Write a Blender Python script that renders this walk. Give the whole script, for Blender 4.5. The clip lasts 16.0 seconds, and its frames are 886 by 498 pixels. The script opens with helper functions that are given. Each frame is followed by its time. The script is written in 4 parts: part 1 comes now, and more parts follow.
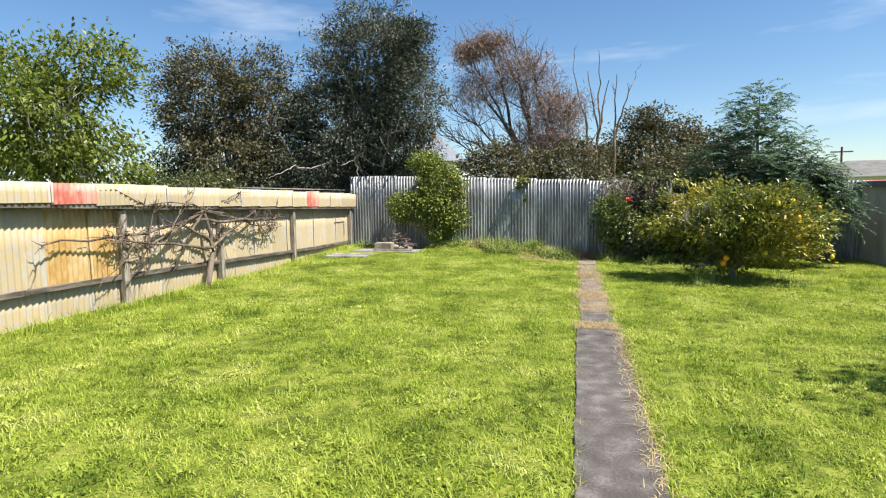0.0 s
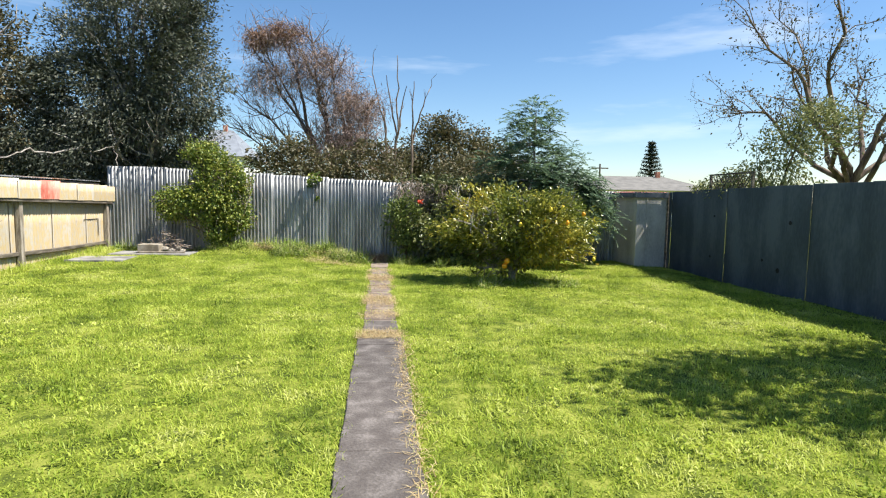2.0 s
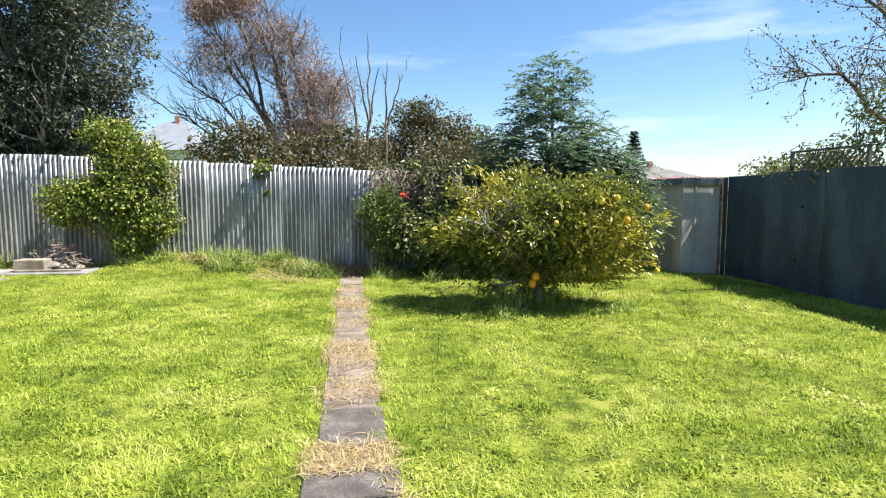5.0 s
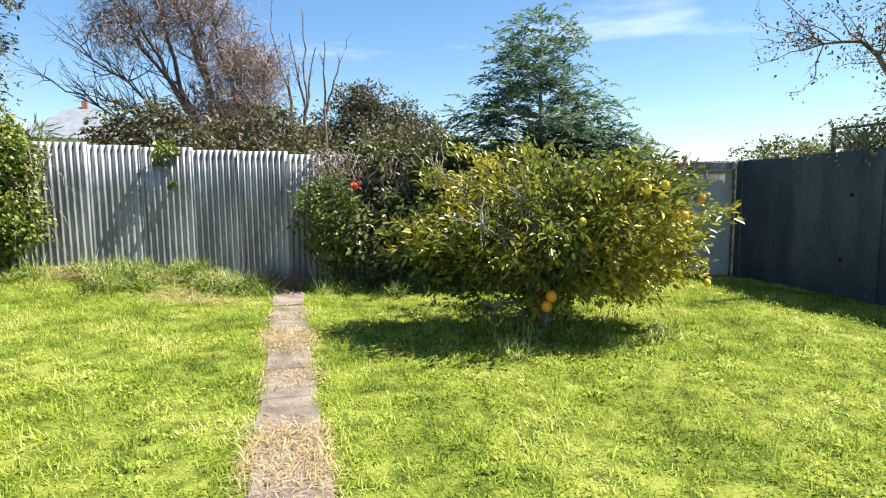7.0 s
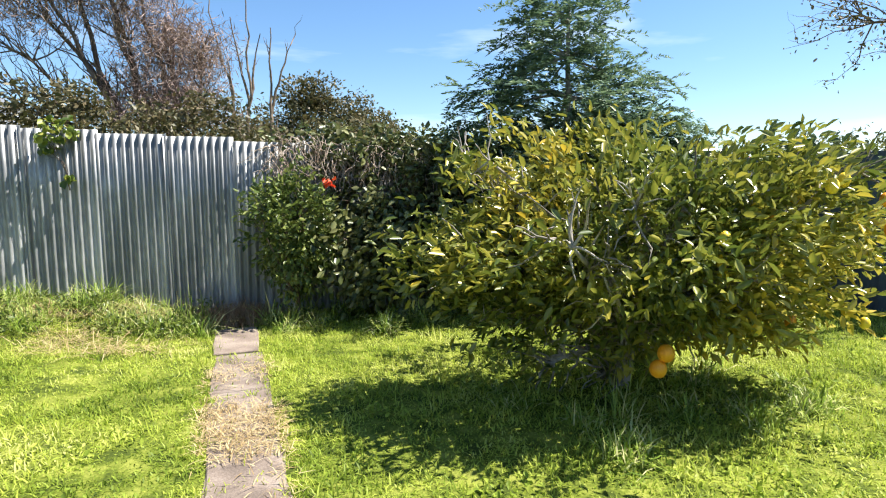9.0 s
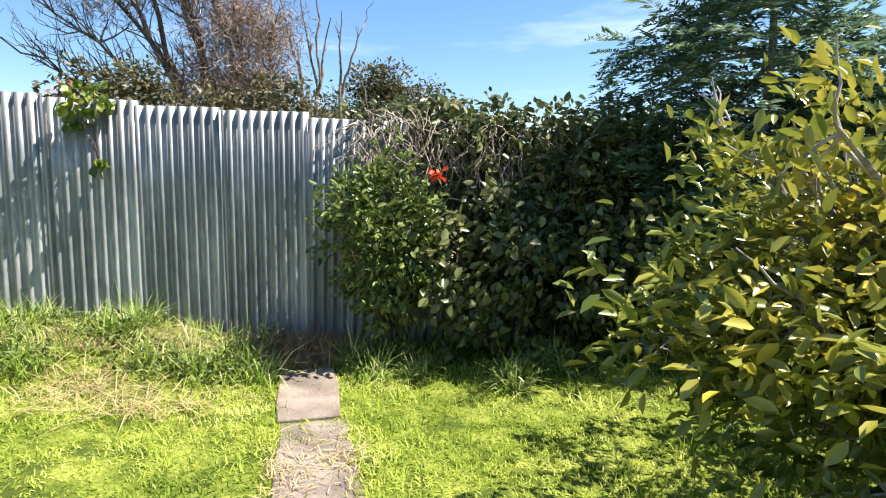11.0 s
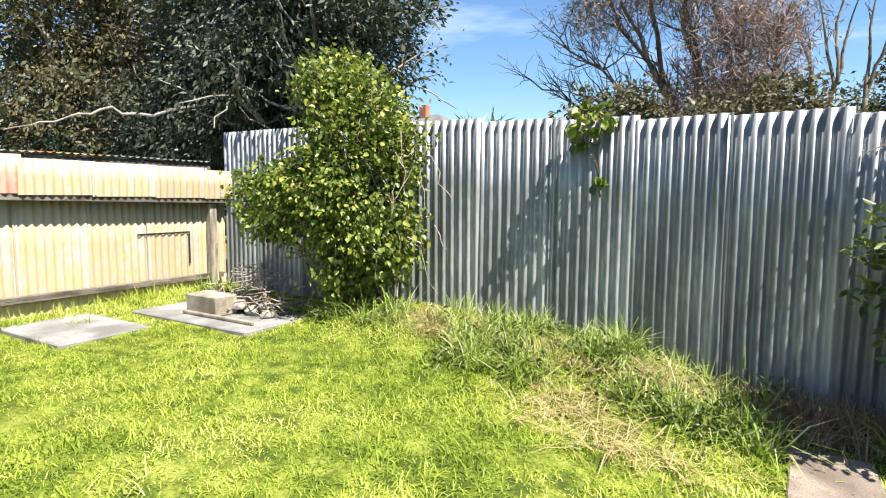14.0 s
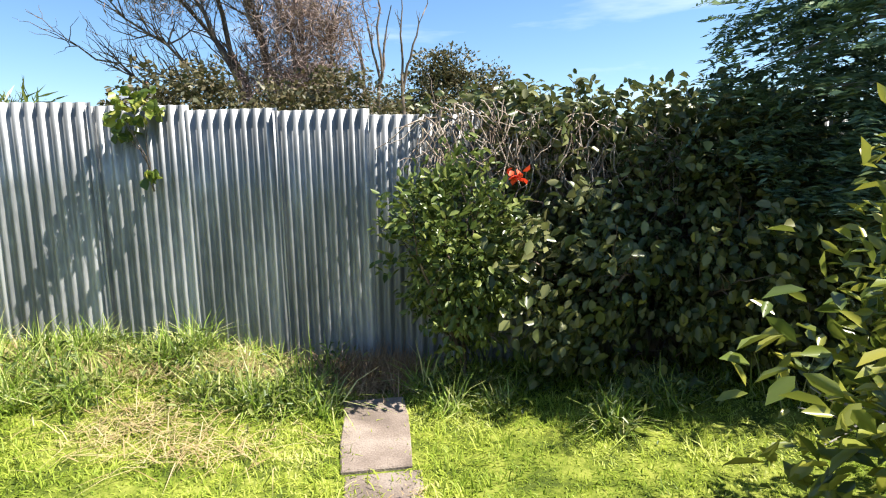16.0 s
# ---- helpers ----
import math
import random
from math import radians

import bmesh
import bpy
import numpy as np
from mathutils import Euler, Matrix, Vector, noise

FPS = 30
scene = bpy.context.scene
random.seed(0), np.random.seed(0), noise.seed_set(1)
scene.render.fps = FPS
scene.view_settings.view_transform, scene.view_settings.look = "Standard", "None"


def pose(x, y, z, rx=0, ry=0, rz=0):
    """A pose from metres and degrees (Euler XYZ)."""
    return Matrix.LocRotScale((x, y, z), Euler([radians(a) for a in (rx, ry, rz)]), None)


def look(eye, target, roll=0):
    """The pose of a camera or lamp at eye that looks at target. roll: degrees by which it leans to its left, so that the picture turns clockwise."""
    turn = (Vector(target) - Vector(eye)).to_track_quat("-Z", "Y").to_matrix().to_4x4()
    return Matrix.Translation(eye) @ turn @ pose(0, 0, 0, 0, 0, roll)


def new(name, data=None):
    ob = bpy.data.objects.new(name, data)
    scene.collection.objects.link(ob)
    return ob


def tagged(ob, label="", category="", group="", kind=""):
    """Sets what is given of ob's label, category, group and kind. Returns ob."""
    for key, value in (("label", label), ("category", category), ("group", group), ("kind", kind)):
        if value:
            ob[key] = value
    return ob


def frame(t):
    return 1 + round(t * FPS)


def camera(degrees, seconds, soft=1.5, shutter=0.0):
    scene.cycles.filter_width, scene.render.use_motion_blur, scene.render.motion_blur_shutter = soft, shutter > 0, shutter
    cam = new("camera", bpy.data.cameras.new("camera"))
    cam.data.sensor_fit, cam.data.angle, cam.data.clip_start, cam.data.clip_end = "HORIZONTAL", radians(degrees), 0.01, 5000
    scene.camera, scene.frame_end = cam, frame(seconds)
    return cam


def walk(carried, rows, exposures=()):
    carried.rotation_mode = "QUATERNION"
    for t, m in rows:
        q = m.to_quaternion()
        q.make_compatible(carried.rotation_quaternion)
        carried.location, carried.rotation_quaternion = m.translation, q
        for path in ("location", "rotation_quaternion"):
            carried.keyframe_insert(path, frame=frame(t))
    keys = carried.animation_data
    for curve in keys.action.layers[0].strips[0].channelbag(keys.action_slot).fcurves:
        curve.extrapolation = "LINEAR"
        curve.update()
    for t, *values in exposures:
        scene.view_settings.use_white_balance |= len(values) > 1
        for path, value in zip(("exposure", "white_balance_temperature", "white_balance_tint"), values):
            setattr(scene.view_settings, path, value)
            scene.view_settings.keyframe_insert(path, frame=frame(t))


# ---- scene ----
cam = camera(76.3, 16.0, 1.15)
PATH = [
    (0, (0.0, 1.7, 1.74), (-0.467, 3.636, 1.556), -1.0),
    (0.5, (0.216, 1.215, 1.699), (0.055, 3.201, 1.531), -0.3),
    (1, (0.311, 1.532, 1.718), (0.32, 3.524, 1.54), 0.4),
    (1.5, (0.268, 1.913, 1.694), (0.404, 3.9, 1.51), 0.7),
    (2, (0.256, 2.405, 1.686), (0.473, 4.385, 1.509), 0.9),
    (2.5, (0.257, 2.944, 1.677), (0.512, 4.921, 1.512), 0.7),
    (3, (0.235, 3.547, 1.667), (0.495, 5.524, 1.507), 0.6),
    (3.5, (0.28, 4.096, 1.664), (0.544, 6.071, 1.5), 0.3),
    (4, (0.29, 4.695, 1.636), (0.556, 6.67, 1.466), 0.1),
    (6.5, (0.284, 7.671, 1.58), (0.738, 9.606, 1.361), -0.4),
    (7, (0.304, 8.254, 1.558), (0.816, 10.175, 1.341), -0.6),
    (7.5, (0.263, 8.81, 1.518), (0.829, 10.717, 1.313), -0.6),
    (8, (0.249, 9.321, 1.512), (0.867, 11.213, 1.314), -0.7),
    (10.5, (0.158, 12.048, 1.522), (0.897, 13.892, 1.295), 0.3),
    (11, (0.143, 12.382, 1.525), (0.645, 14.304, 1.298), 0.6),
    (11.5, (0.103, 12.635, 1.535), (0.252, 14.617, 1.311), 0.8),
    (12, (0.029, 12.841, 1.544), (-0.247, 14.809, 1.318), 1.2),
    (12.5, (-0.102, 12.971, 1.547), (-0.791, 14.834, 1.319), 1.3),
    (13, (-0.164, 12.988, 1.562), (-1.159, 14.709, 1.337), 1.1),
    (13.5, (-0.158, 12.97, 1.537), (-1.268, 14.622, 1.336), 0.9),
    (14, (-0.1, 12.988, 1.552), (-1.13, 14.692, 1.362), 0.3),
    (14.5, (-0.055, 13.009, 1.593), (-0.837, 14.838, 1.389), -0.6),
    (15, (0.046, 13.032, 1.61), (-0.408, 14.967, 1.388), -1.3),
    (15.5, (0.112, 13.027, 1.677), (0.034, 15.007, 1.406), -1.4),
    (16, (0.183, 13.009, 1.651), (0.459, 14.971, 1.375), -1.4),
]
walk(cam, [(t, look(eye, target, roll)) for t, eye, target, roll in PATH],
     [(0, 0.92), (1, 0.97), (2.5, 1.07), (4, 1.2), (8, 1.3), (11, 1.42), (12, 1.42), (13.2, 1.36), (16, 1.36)])

# ---- world and light ----
SUN_EL, SUN_AZ = radians(58), radians(-13)
to_sun = Vector((math.cos(SUN_EL) * math.cos(SUN_AZ), math.cos(SUN_EL) * math.sin(SUN_AZ), math.sin(SUN_EL)))
sun = new("sun", bpy.data.lights.new("sun", "SUN"))
sun.data.energy, sun.data.angle, sun.data.color = 5.0, radians(0.55), (1.0, 0.95, 0.86)
sun.matrix_world = look((0, 0, 30), Vector((0, 0, 30)) - to_sun)

world = bpy.data.worlds.new("sky")
world.use_nodes = True
scene.world = world
wn, wl = world.node_tree.nodes, world.node_tree.links
wn.clear()
sky = wn.new("ShaderNodeTexSky")
sky.sky_type, sky.sun_disc = "NISHITA", False
sky.sun_elevation, sky.sun_rotation = SUN_EL, radians(90) - SUN_AZ
sky.air_density, sky.dust_density, sky.ozone_density = 1.0, 0.3, 3.0
co = wn.new("ShaderNodeTexCoord")
mp = wn.new("ShaderNodeMapping")
mp.inputs["Scale"].default_value = (1.1, 1.6, 7.0)
mp.inputs["Rotation"].default_value = (0.10, -0.06, 0.4)
cl = wn.new("ShaderNodeTexNoise")
cl.inputs["Scale"].default_value, cl.inputs["Detail"].default_value, cl.inputs["Roughness"].default_value = 1.5, 6, 0.55
cr = wn.new("ShaderNodeValToRGB")
cr.color_ramp.elements[0].position, cr.color_ramp.elements[1].position = 0.55, 0.80
cr.color_ramp.elements[1].color = (0.75, 0.75, 0.75, 1)
mx = wn.new("ShaderNodeMix")
mx.data_type = "RGBA"
mx.inputs["B"].default_value = (7.5, 8.2, 9.0, 1)
bg = wn.new("ShaderNodeBackground")
bg.inputs["Strength"].default_value = 0.075
wo = wn.new("ShaderNodeOutputWorld")
wl.new(co.outputs["Generated"], mp.inputs["Vector"])
wl.new(mp.outputs["Vector"], cl.inputs["Vector"])
wl.new(cl.outputs["Fac"], cr.inputs["Fac"])
wl.new(cr.outputs["Color"], mx.inputs["Factor"])
hs = wn.new("ShaderNodeHueSaturation")
hs.inputs["Saturation"].default_value, hs.inputs["Value"].default_value = 1.15, 1.10
wl.new(sky.outputs["Color"], hs.inputs["Color"])
wl.new(hs.outputs["Color"], mx.inputs["A"])
wl.new(mx.outputs["Result"], bg.inputs["Color"])
wl.new(bg.outputs["Background"], wo.inputs["Surface"])


# ---- materials ----
def surface(name, colors, scale=6.0, rough=0.8, fine=60.0, bump=0.3, metal=0.0, spread=0.0, stretch=(1, 1, 1), lo=0.40, hi=0.60, spec=0.5):
    """A mottled surface: colours blended by a broad and a fine noise, with a fine relief. spread: how far pieces differ."""
    m = bpy.data.materials.new(name)
    m.use_nodes = True
    n, l = m.node_tree.nodes, m.node_tree.links
    b = n["Principled BSDF"]
    b.inputs["Roughness"].default_value, b.inputs["Metallic"].default_value = rough, metal
    b.inputs["Specular IOR Level"].default_value = spec
    c = n.new("ShaderNodeTexCoord")
    mp = n.new("ShaderNodeMapping")
    mp.inputs["Scale"].default_value = stretch
    l.new(c.outputs["Object"], mp.inputs["Vector"])
    a, f = n.new("ShaderNodeTexNoise"), n.new("ShaderNodeTexNoise")
    a.inputs["Scale"].default_value, a.inputs["Detail"].default_value = scale, 5
    f.inputs["Scale"].default_value, f.inputs["Detail"].default_value = fine, 4
    for t in (a, f):
        l.new(mp.outputs["Vector"], t.inputs["Vector"])
    mixv = n.new("ShaderNodeMath")
    mixv.operation = "MULTIPLY_ADD"
    mixv.inputs[1].default_value = 0.3
    l.new(f.outputs["Fac"], mixv.inputs[0])
    sc = n.new("ShaderNodeMath")
    sc.operation = "MULTIPLY"
    sc.inputs[1].default_value = 0.7
    l.new(a.outputs["Fac"], sc.inputs[0])
    l.new(sc.outputs[0], mixv.inputs[2])
    r = n.new("ShaderNodeValToRGB")
    els = r.color_ramp.elements
    while len(els) < len(colors):
        els.new(0.5)
    for i, col in enumerate(colors):
        els[i].position = lo + (hi - lo) * i / max(1, len(colors) - 1)
        els[i].color = (*col, 1)
    l.new(mixv.outputs[0], r.inputs["Fac"])
    out = r.outputs["Color"]
    if spread:
        oi, hsv, mr = n.new("ShaderNodeObjectInfo"), n.new("ShaderNodeHueSaturation"), n.new("ShaderNodeMapRange")
        mr.inputs["To Min"].default_value, mr.inputs["To Max"].default_value = 1 - spread, 1 + spread
        l.new(oi.outputs["Random"], mr.inputs["Value"])
        l.new(mr.outputs["Result"], hsv.inputs["Value"])
        l.new(out, hsv.inputs["Color"])
        out = hsv.outputs["Color"]
    l.new(out, b.inputs["Base Color"])
    bp = n.new("ShaderNodeBump")
    bp.inputs["Strength"].default_value, bp.inputs["Distance"].default_value = bump, 0.01
    l.new(f.outputs["Fac"], bp.inputs["Height"])
    l.new(bp.outputs["Normal"], b.inputs["Normal"])
    return m


def leafy(name, colors, rough=0.45, through_light=0.35, patch=0.0, spec=0.4):
    """Leaves or blades: each island takes its own tone; light passes through in part. patch: broad patches of tone over metres."""
    m = bpy.data.materials.new(name)
    m.use_nodes = True
    n, l = m.node_tree.nodes, m.node_tree.links
    b, o = n["Principled BSDF"], n["Material Output"]
    b.inputs["Roughness"].default_value = rough
    b.inputs["Specular IOR Level"].default_value = spec
    g, r = n.new("ShaderNodeNewGeometry"), n.new("ShaderNodeValToRGB")
    els = r.color_ramp.elements
    while len(els) < len(colors):
        els.new(0.5)
    for i, col in enumerate(colors):
        els[i].position = i / max(1, len(colors) - 1)
        els[i].color = (*col, 1)
    fac = g.outputs["Random Per Island"]
    if patch:
        c, t = n.new("ShaderNodeTexCoord"), n.new("ShaderNodeTexNoise")
        t.inputs["Scale"].default_value, t.inputs["Detail"].default_value = patch, 7
        l.new(c.outputs["Object"], t.inputs["Vector"])
        mr = n.new("ShaderNodeMapRange")
        mr.inputs["From Min"].default_value, mr.inputs["From Max"].default_value = 0.32, 0.68
        l.new(t.outputs["Fac"], mr.inputs["Value"])
        mx = n.new("ShaderNodeMix")
        mx.inputs["Factor"].default_value = 0.58
        l.new(fac, mx.inputs["A"])
        l.new(mr.outputs["Result"], mx.inputs["B"])
        fac = mx.outputs["Result"]
    l.new(fac, r.inputs["Fac"])
    l.new(r.outputs["Color"], b.inputs["Base Color"])
    tr, ms = n.new("ShaderNodeBsdfTranslucent"), n.new("ShaderNodeMixShader")
    l.new(r.outputs["Color"], tr.inputs["Color"])
    ms.inputs["Fac"].default_value = through_light
    l.new(b.outputs["BSDF"], ms.inputs[1])
    l.new(tr.outputs["BSDF"], ms.inputs[2])
    l.new(ms.outputs["Shader"], o.inputs["Surface"])
    return m


# Soil tones are darkened so gaps between blades look like shadow.
M_SHADESOIL = surface("shade_toned_soil", [(0.05, 0.07, 0.012), (0.12, 0.15, 0.02), (0.22, 0.24, 0.045)], 5.0, 0.95, 45, 1.0, lo=0.40, hi=0.60, spec=0.1)
M_GRASS = leafy("grass_blades", [(0.045, 0.08, 0.012), (0.26, 0.355, 0.042), (0.50, 0.565, 0.092), (0.72, 0.71, 0.30)], 0.5, 0.45, 1.3, 0.22)
M_LONG = leafy("long_grass", [(0.09, 0.16, 0.02), (0.27, 0.39, 0.055), (0.46, 0.56, 0.12), (0.72, 0.68, 0.36)], 0.5, 0.4)
M_STRAW = leafy("dry_straw", [(0.30, 0.20, 0.09), (0.46, 0.35, 0.17), (0.60, 0.50, 0.28)], 0.7, 0.2)
M_BRUSH = leafy("dead_brush", [(0.20, 0.12, 0.07), (0.35, 0.22, 0.13), (0.48, 0.34, 0.20)], 0.8, 0.1)
M_PATH = surface("path_concrete", [(0.075, 0.063, 0.057), (0.105, 0.091, 0.082), (0.17, 0.15, 0.138)], 5.0, 0.95, 45, 1.0, spread=0.10, lo=0.40, hi=0.62)
M_PINK = surface("pinkish_concrete", [(0.13, 0.10, 0.08), (0.20, 0.155, 0.125), (0.28, 0.23, 0.19)], 3.0, 0.9, 90, 0.5, spread=0.08)
M_PAD = surface("pale_concrete", [(0.15, 0.143, 0.135), (0.22, 0.213, 0.20), (0.31, 0.30, 0.285)], 2.5, 0.9, 80, 0.4)
M_BLOCK = surface("block_concrete", [(0.20, 0.165, 0.12), (0.30, 0.26, 0.20), (0.40, 0.36, 0.30)], 5, 0.9, 70, 0.5)
M_ZINC = surface("galvanised_iron", [(0.155, 0.16, 0.164), (0.255, 0.26, 0.262), (0.46, 0.46, 0.46)], 2.2, 0.5, 30, 0.12, 0.35, 0.14, (1, 1, 0.2), 0.36, 0.64, 0.3)
M_RUST = surface("rusty_iron", [(0.16, 0.06, 0.03), (0.30, 0.14, 0.07), (0.42, 0.30, 0.20)], 4, 0.8, 40, 0.3)
M_CREAM = surface("cream_painted_iron", [(0.20, 0.15, 0.10), (0.42, 0.37, 0.30), (0.47, 0.36, 0.19), (0.44, 0.40, 0.34), (0.52, 0.47, 0.40)], 1.9, 0.65, 26, 0.2, 0, 0.08, (1, 1, 0.3), 0.33, 0.66)
M_OCHRE = surface("ochre_painted_iron", [(0.42, 0.24, 0.07), (0.52, 0.34, 0.13), (0.58, 0.46, 0.27)], 1.8, 0.6, 22, 0.12, 0, 0.05, (1, 1, 0.35))
M_RED = surface("faded_red_iron", [(0.42, 0.10, 0.07), (0.56, 0.17, 0.12), (0.62, 0.32, 0.25)], 2.5, 0.65, 22, 0.12, stretch=(1, 1, 0.35))
M_BLUEGREY = surface("blue_grey_iron", [(0.20, 0.25, 0.30), (0.30, 0.35, 0.39), (0.44, 0.46, 0.47)], 2.5, 0.6, 22, 0.12, stretch=(1, 1, 0.35))
M_TIMBER = surface("weathered_timber", [(0.05, 0.04, 0.03), (0.12, 0.10, 0.08), (0.20, 0.17, 0.14)], 5, 0.85, 50, 0.5, 0, 0.12, (3, 0.5, 3))
M_POST = surface("weathered_post", [(0.16, 0.13, 0.10), (0.30, 0.26, 0.21), (0.44, 0.39, 0.33)], 5, 0.85, 50, 0.5, 0, 0.1, (4, 4, 0.6))
M_NAVY = surface("blue_grey_sheet", [(0.036, 0.050, 0.068), (0.055, 0.073, 0.095), (0.082, 0.102, 0.128)], 2.4, 0.6, 30, 0.15, 0, 0.07, (1, 1, 0.3))
M_HOLE = surface("dark_gap", [(0.01, 0.01, 0.012), (0.02, 0.02, 0.022)], 5, 0.9)
M_FIBRO = surface("grey_cement_sheet", [(0.36, 0.33, 0.30), (0.48, 0.45, 0.42), (0.58, 0.55, 0.51)], 1.8, 0.85, 30, 0.2, stretch=(1, 1, 0.4))
M_DARKMETAL = surface("dark_flashing", [(0.07, 0.085, 0.10), (0.11, 0.13, 0.15)], 3, 0.6)
M_BARK = surface("brown_bark", [(0.07, 0.05, 0.035), (0.14, 0.10, 0.075), (0.22, 0.17, 0.13)], 6, 0.9, 40, 0.7, stretch=(1, 1, 0.3))
M_GREYBARK = surface("grey_bark", [(0.14, 0.12, 0.10), (0.26, 0.23, 0.20), (0.40, 0.37, 0.33)], 5, 0.9, 40, 0.6, stretch=(1, 1, 0.3))
M_STICK = surface("dry_sticks", [(0.22, 0.16, 0.12), (0.36, 0.28, 0.22), (0.48, 0.40, 0.33)], 8, 0.9, 60, 0.4)
M_ROOF = surface("slate_grey_roof", [(0.16, 0.175, 0.20), (0.22, 0.24, 0.27)], 2, 0.7, 20, 0.2)
M_ROOF2 = surface("pale_tile_roof", [(0.12, 0.115, 0.105), (0.18, 0.17, 0.155)], 2, 0.8, 20, 0.3)
M_WALLH = surface("white_house_wall", [(0.66, 0.65, 0.60), (0.76, 0.75, 0.71)], 1, 0.7, 15, 0.1)
M_BRICK = surface("red_brick_wall", [(0.34, 0.13, 0.08), (0.46, 0.20, 0.13)], 3, 0.85, 30, 0.3)
M_GLASS = surface("window_glass", [(0.02, 0.025, 0.03), (0.03, 0.035, 0.04)], 1, 0.08, 5, 0.0)
M_ORANGE = surface("orange_peel", [(0.75, 0.28, 0.01), (0.85, 0.38, 0.02)], 5, 0.4, 120, 0.25)
M_LEMON = surface("lemon_peel", [(0.75, 0.52, 0.03), (0.84, 0.64, 0.06)], 5, 0.4, 120, 0.25)
M_FLOWER = leafy("red_petals", [(0.65, 0.05, 0.02), (0.80, 0.12, 0.04)], 0.5, 0.3)
L_LEMON = leafy("citrus_leaves", [(0.045, 0.07, 0.014), (0.11, 0.15, 0.026), (0.25, 0.265, 0.045), (0.44, 0.38, 0.06), (0.70, 0.48, 0.04)], 0.28, 0.3, 0.9, 0.6)
L_VINE = leafy("climber_leaves", [(0.05, 0.085, 0.014), (0.125, 0.18, 0.028), (0.245, 0.30, 0.05), (0.42, 0.40, 0.09)], 0.4, 0.3)
L_HIB = leafy("shrub_leaves", [(0.05, 0.085, 0.022), (0.125, 0.17, 0.04), (0.25, 0.28, 0.075)], 0.35, 0.25)
L_IVY = leafy("hedge_leaves", [(0.04, 0.06, 0.02), (0.09, 0.115, 0.036), (0.15, 0.15, 0.06), (0.24, 0.25, 0.09)], 0.35, 0.2)
L_WATTLE = leafy("wattle_fronds", [(0.075, 0.135, 0.085), (0.15, 0.23, 0.14), (0.24, 0.32, 0.16)], 0.5, 0.3)
# Leaf tones run from near-black to silver-grey, by leaf and by patch.
L_DARK = leafy("dark_tree_leaves", [(0.02, 0.028, 0.018), (0.052, 0.063, 0.042), (0.12, 0.13, 0.09), (0.40, 0.40, 0.34)], 0.5, 0.15, 0.5, 0.25)
L_OLIVE = leafy("olive_brown_leaves", [(0.045, 0.05, 0.022), (0.085, 0.085, 0.035), (0.14, 0.12, 0.055), (0.19, 0.15, 0.08)], 0.5, 0.25)
L_LIME = leafy("lime_green_leaves", [(0.075, 0.105, 0.02), (0.165, 0.205, 0.03), (0.28, 0.32, 0.05)], 0.45, 0.4)
L_BROWN = leafy("mauve_brown_twigs", [(0.16, 0.105, 0.085), (0.28, 0.20, 0.165), (0.42, 0.32, 0.28)], 0.8, 0.15)
L_RUST = leafy("rusty_dry_foliage", [(0.13, 0.07, 0.045), (0.24, 0.13, 0.08), (0.34, 0.20, 0.12)], 0.8, 0.2)
L_PALE = leafy("pale_creeper_leaves", [(0.10, 0.12, 0.04), (0.22, 0.24, 0.09), (0.36, 0.36, 0.17)], 0.5, 0.3)
L_PINE_SHADE = leafy("pine_and_shade_leaves", [(0.012, 0.024, 0.014), (0.03, 0.045, 0.025)], 0.6, 0.1)


# ---- mesh helpers ----
rng = np.random.default_rng(7)


def np_mesh(name, verts, faces):
    """A mesh from arrays: verts (n, 3), faces (m, 3) or (m, 4)."""
    me = bpy.data.meshes.new(name)
    verts, faces = np.asarray(verts, dtype=np.float32), np.asarray(faces, dtype=np.int32)
    k = faces.shape[1]
    me.vertices.add(len(verts))
    me.vertices.foreach_set("co", verts.ravel())
    me.loops.add(faces.size)
    me.loops.foreach_set("vertex_index", faces.ravel())
    me.polygons.add(len(faces))
    me.polygons.foreach_set("loop_start", np.arange(len(faces), dtype=np.int32) * k)
    me.update(calc_edges=True)
    return me


def smooth(me):
    me.polygons.foreach_set("use_smooth", np.ones(len(me.polygons), dtype=bool))
    return me


def part(name, me, material, parent=None, label="", at=None):
    """Links a mesh as one object under a thing or part."""
    if isinstance(me, bmesh.types.BMesh):
        bm, me = me, bpy.data.meshes.new(name)
        bm.to_mesh(me)
        bm.free()
    if material is not None and not me.materials:
        me.materials.append(material)
    ob = new(name, me)
    if parent is not None:
        ob.parent = parent
    if at is not None:
        ob.matrix_basis = at
    if label:
        ob["label"] = label
    return ob


def thing(name, label, category, group="", at=(0, 0, 0), kind=""):
    ob = new(name)
    ob.location = at
    return tagged(ob, label, category, group, kind)


def box(bm, lo, hi, bevel=0.0):
    c = [(a + b) / 2 for a, b in zip(lo, hi)]
    s = [abs(b - a) for a, b in zip(lo, hi)]
    g = bmesh.ops.create_cube(bm, size=1.0, matrix=Matrix.Translation(c) @ Matrix.Diagonal((*s, 1)))
    if bevel:
        es = list({e for v in g["verts"] for e in v.link_edges})
        bmesh.ops.bevel(bm, geom=es, offset=bevel, segments=1, affect="EDGES")
    return bm


def slab_bm(lo, hi, bevel=0.006):
    return box(bmesh.new(), lo, hi, bevel)


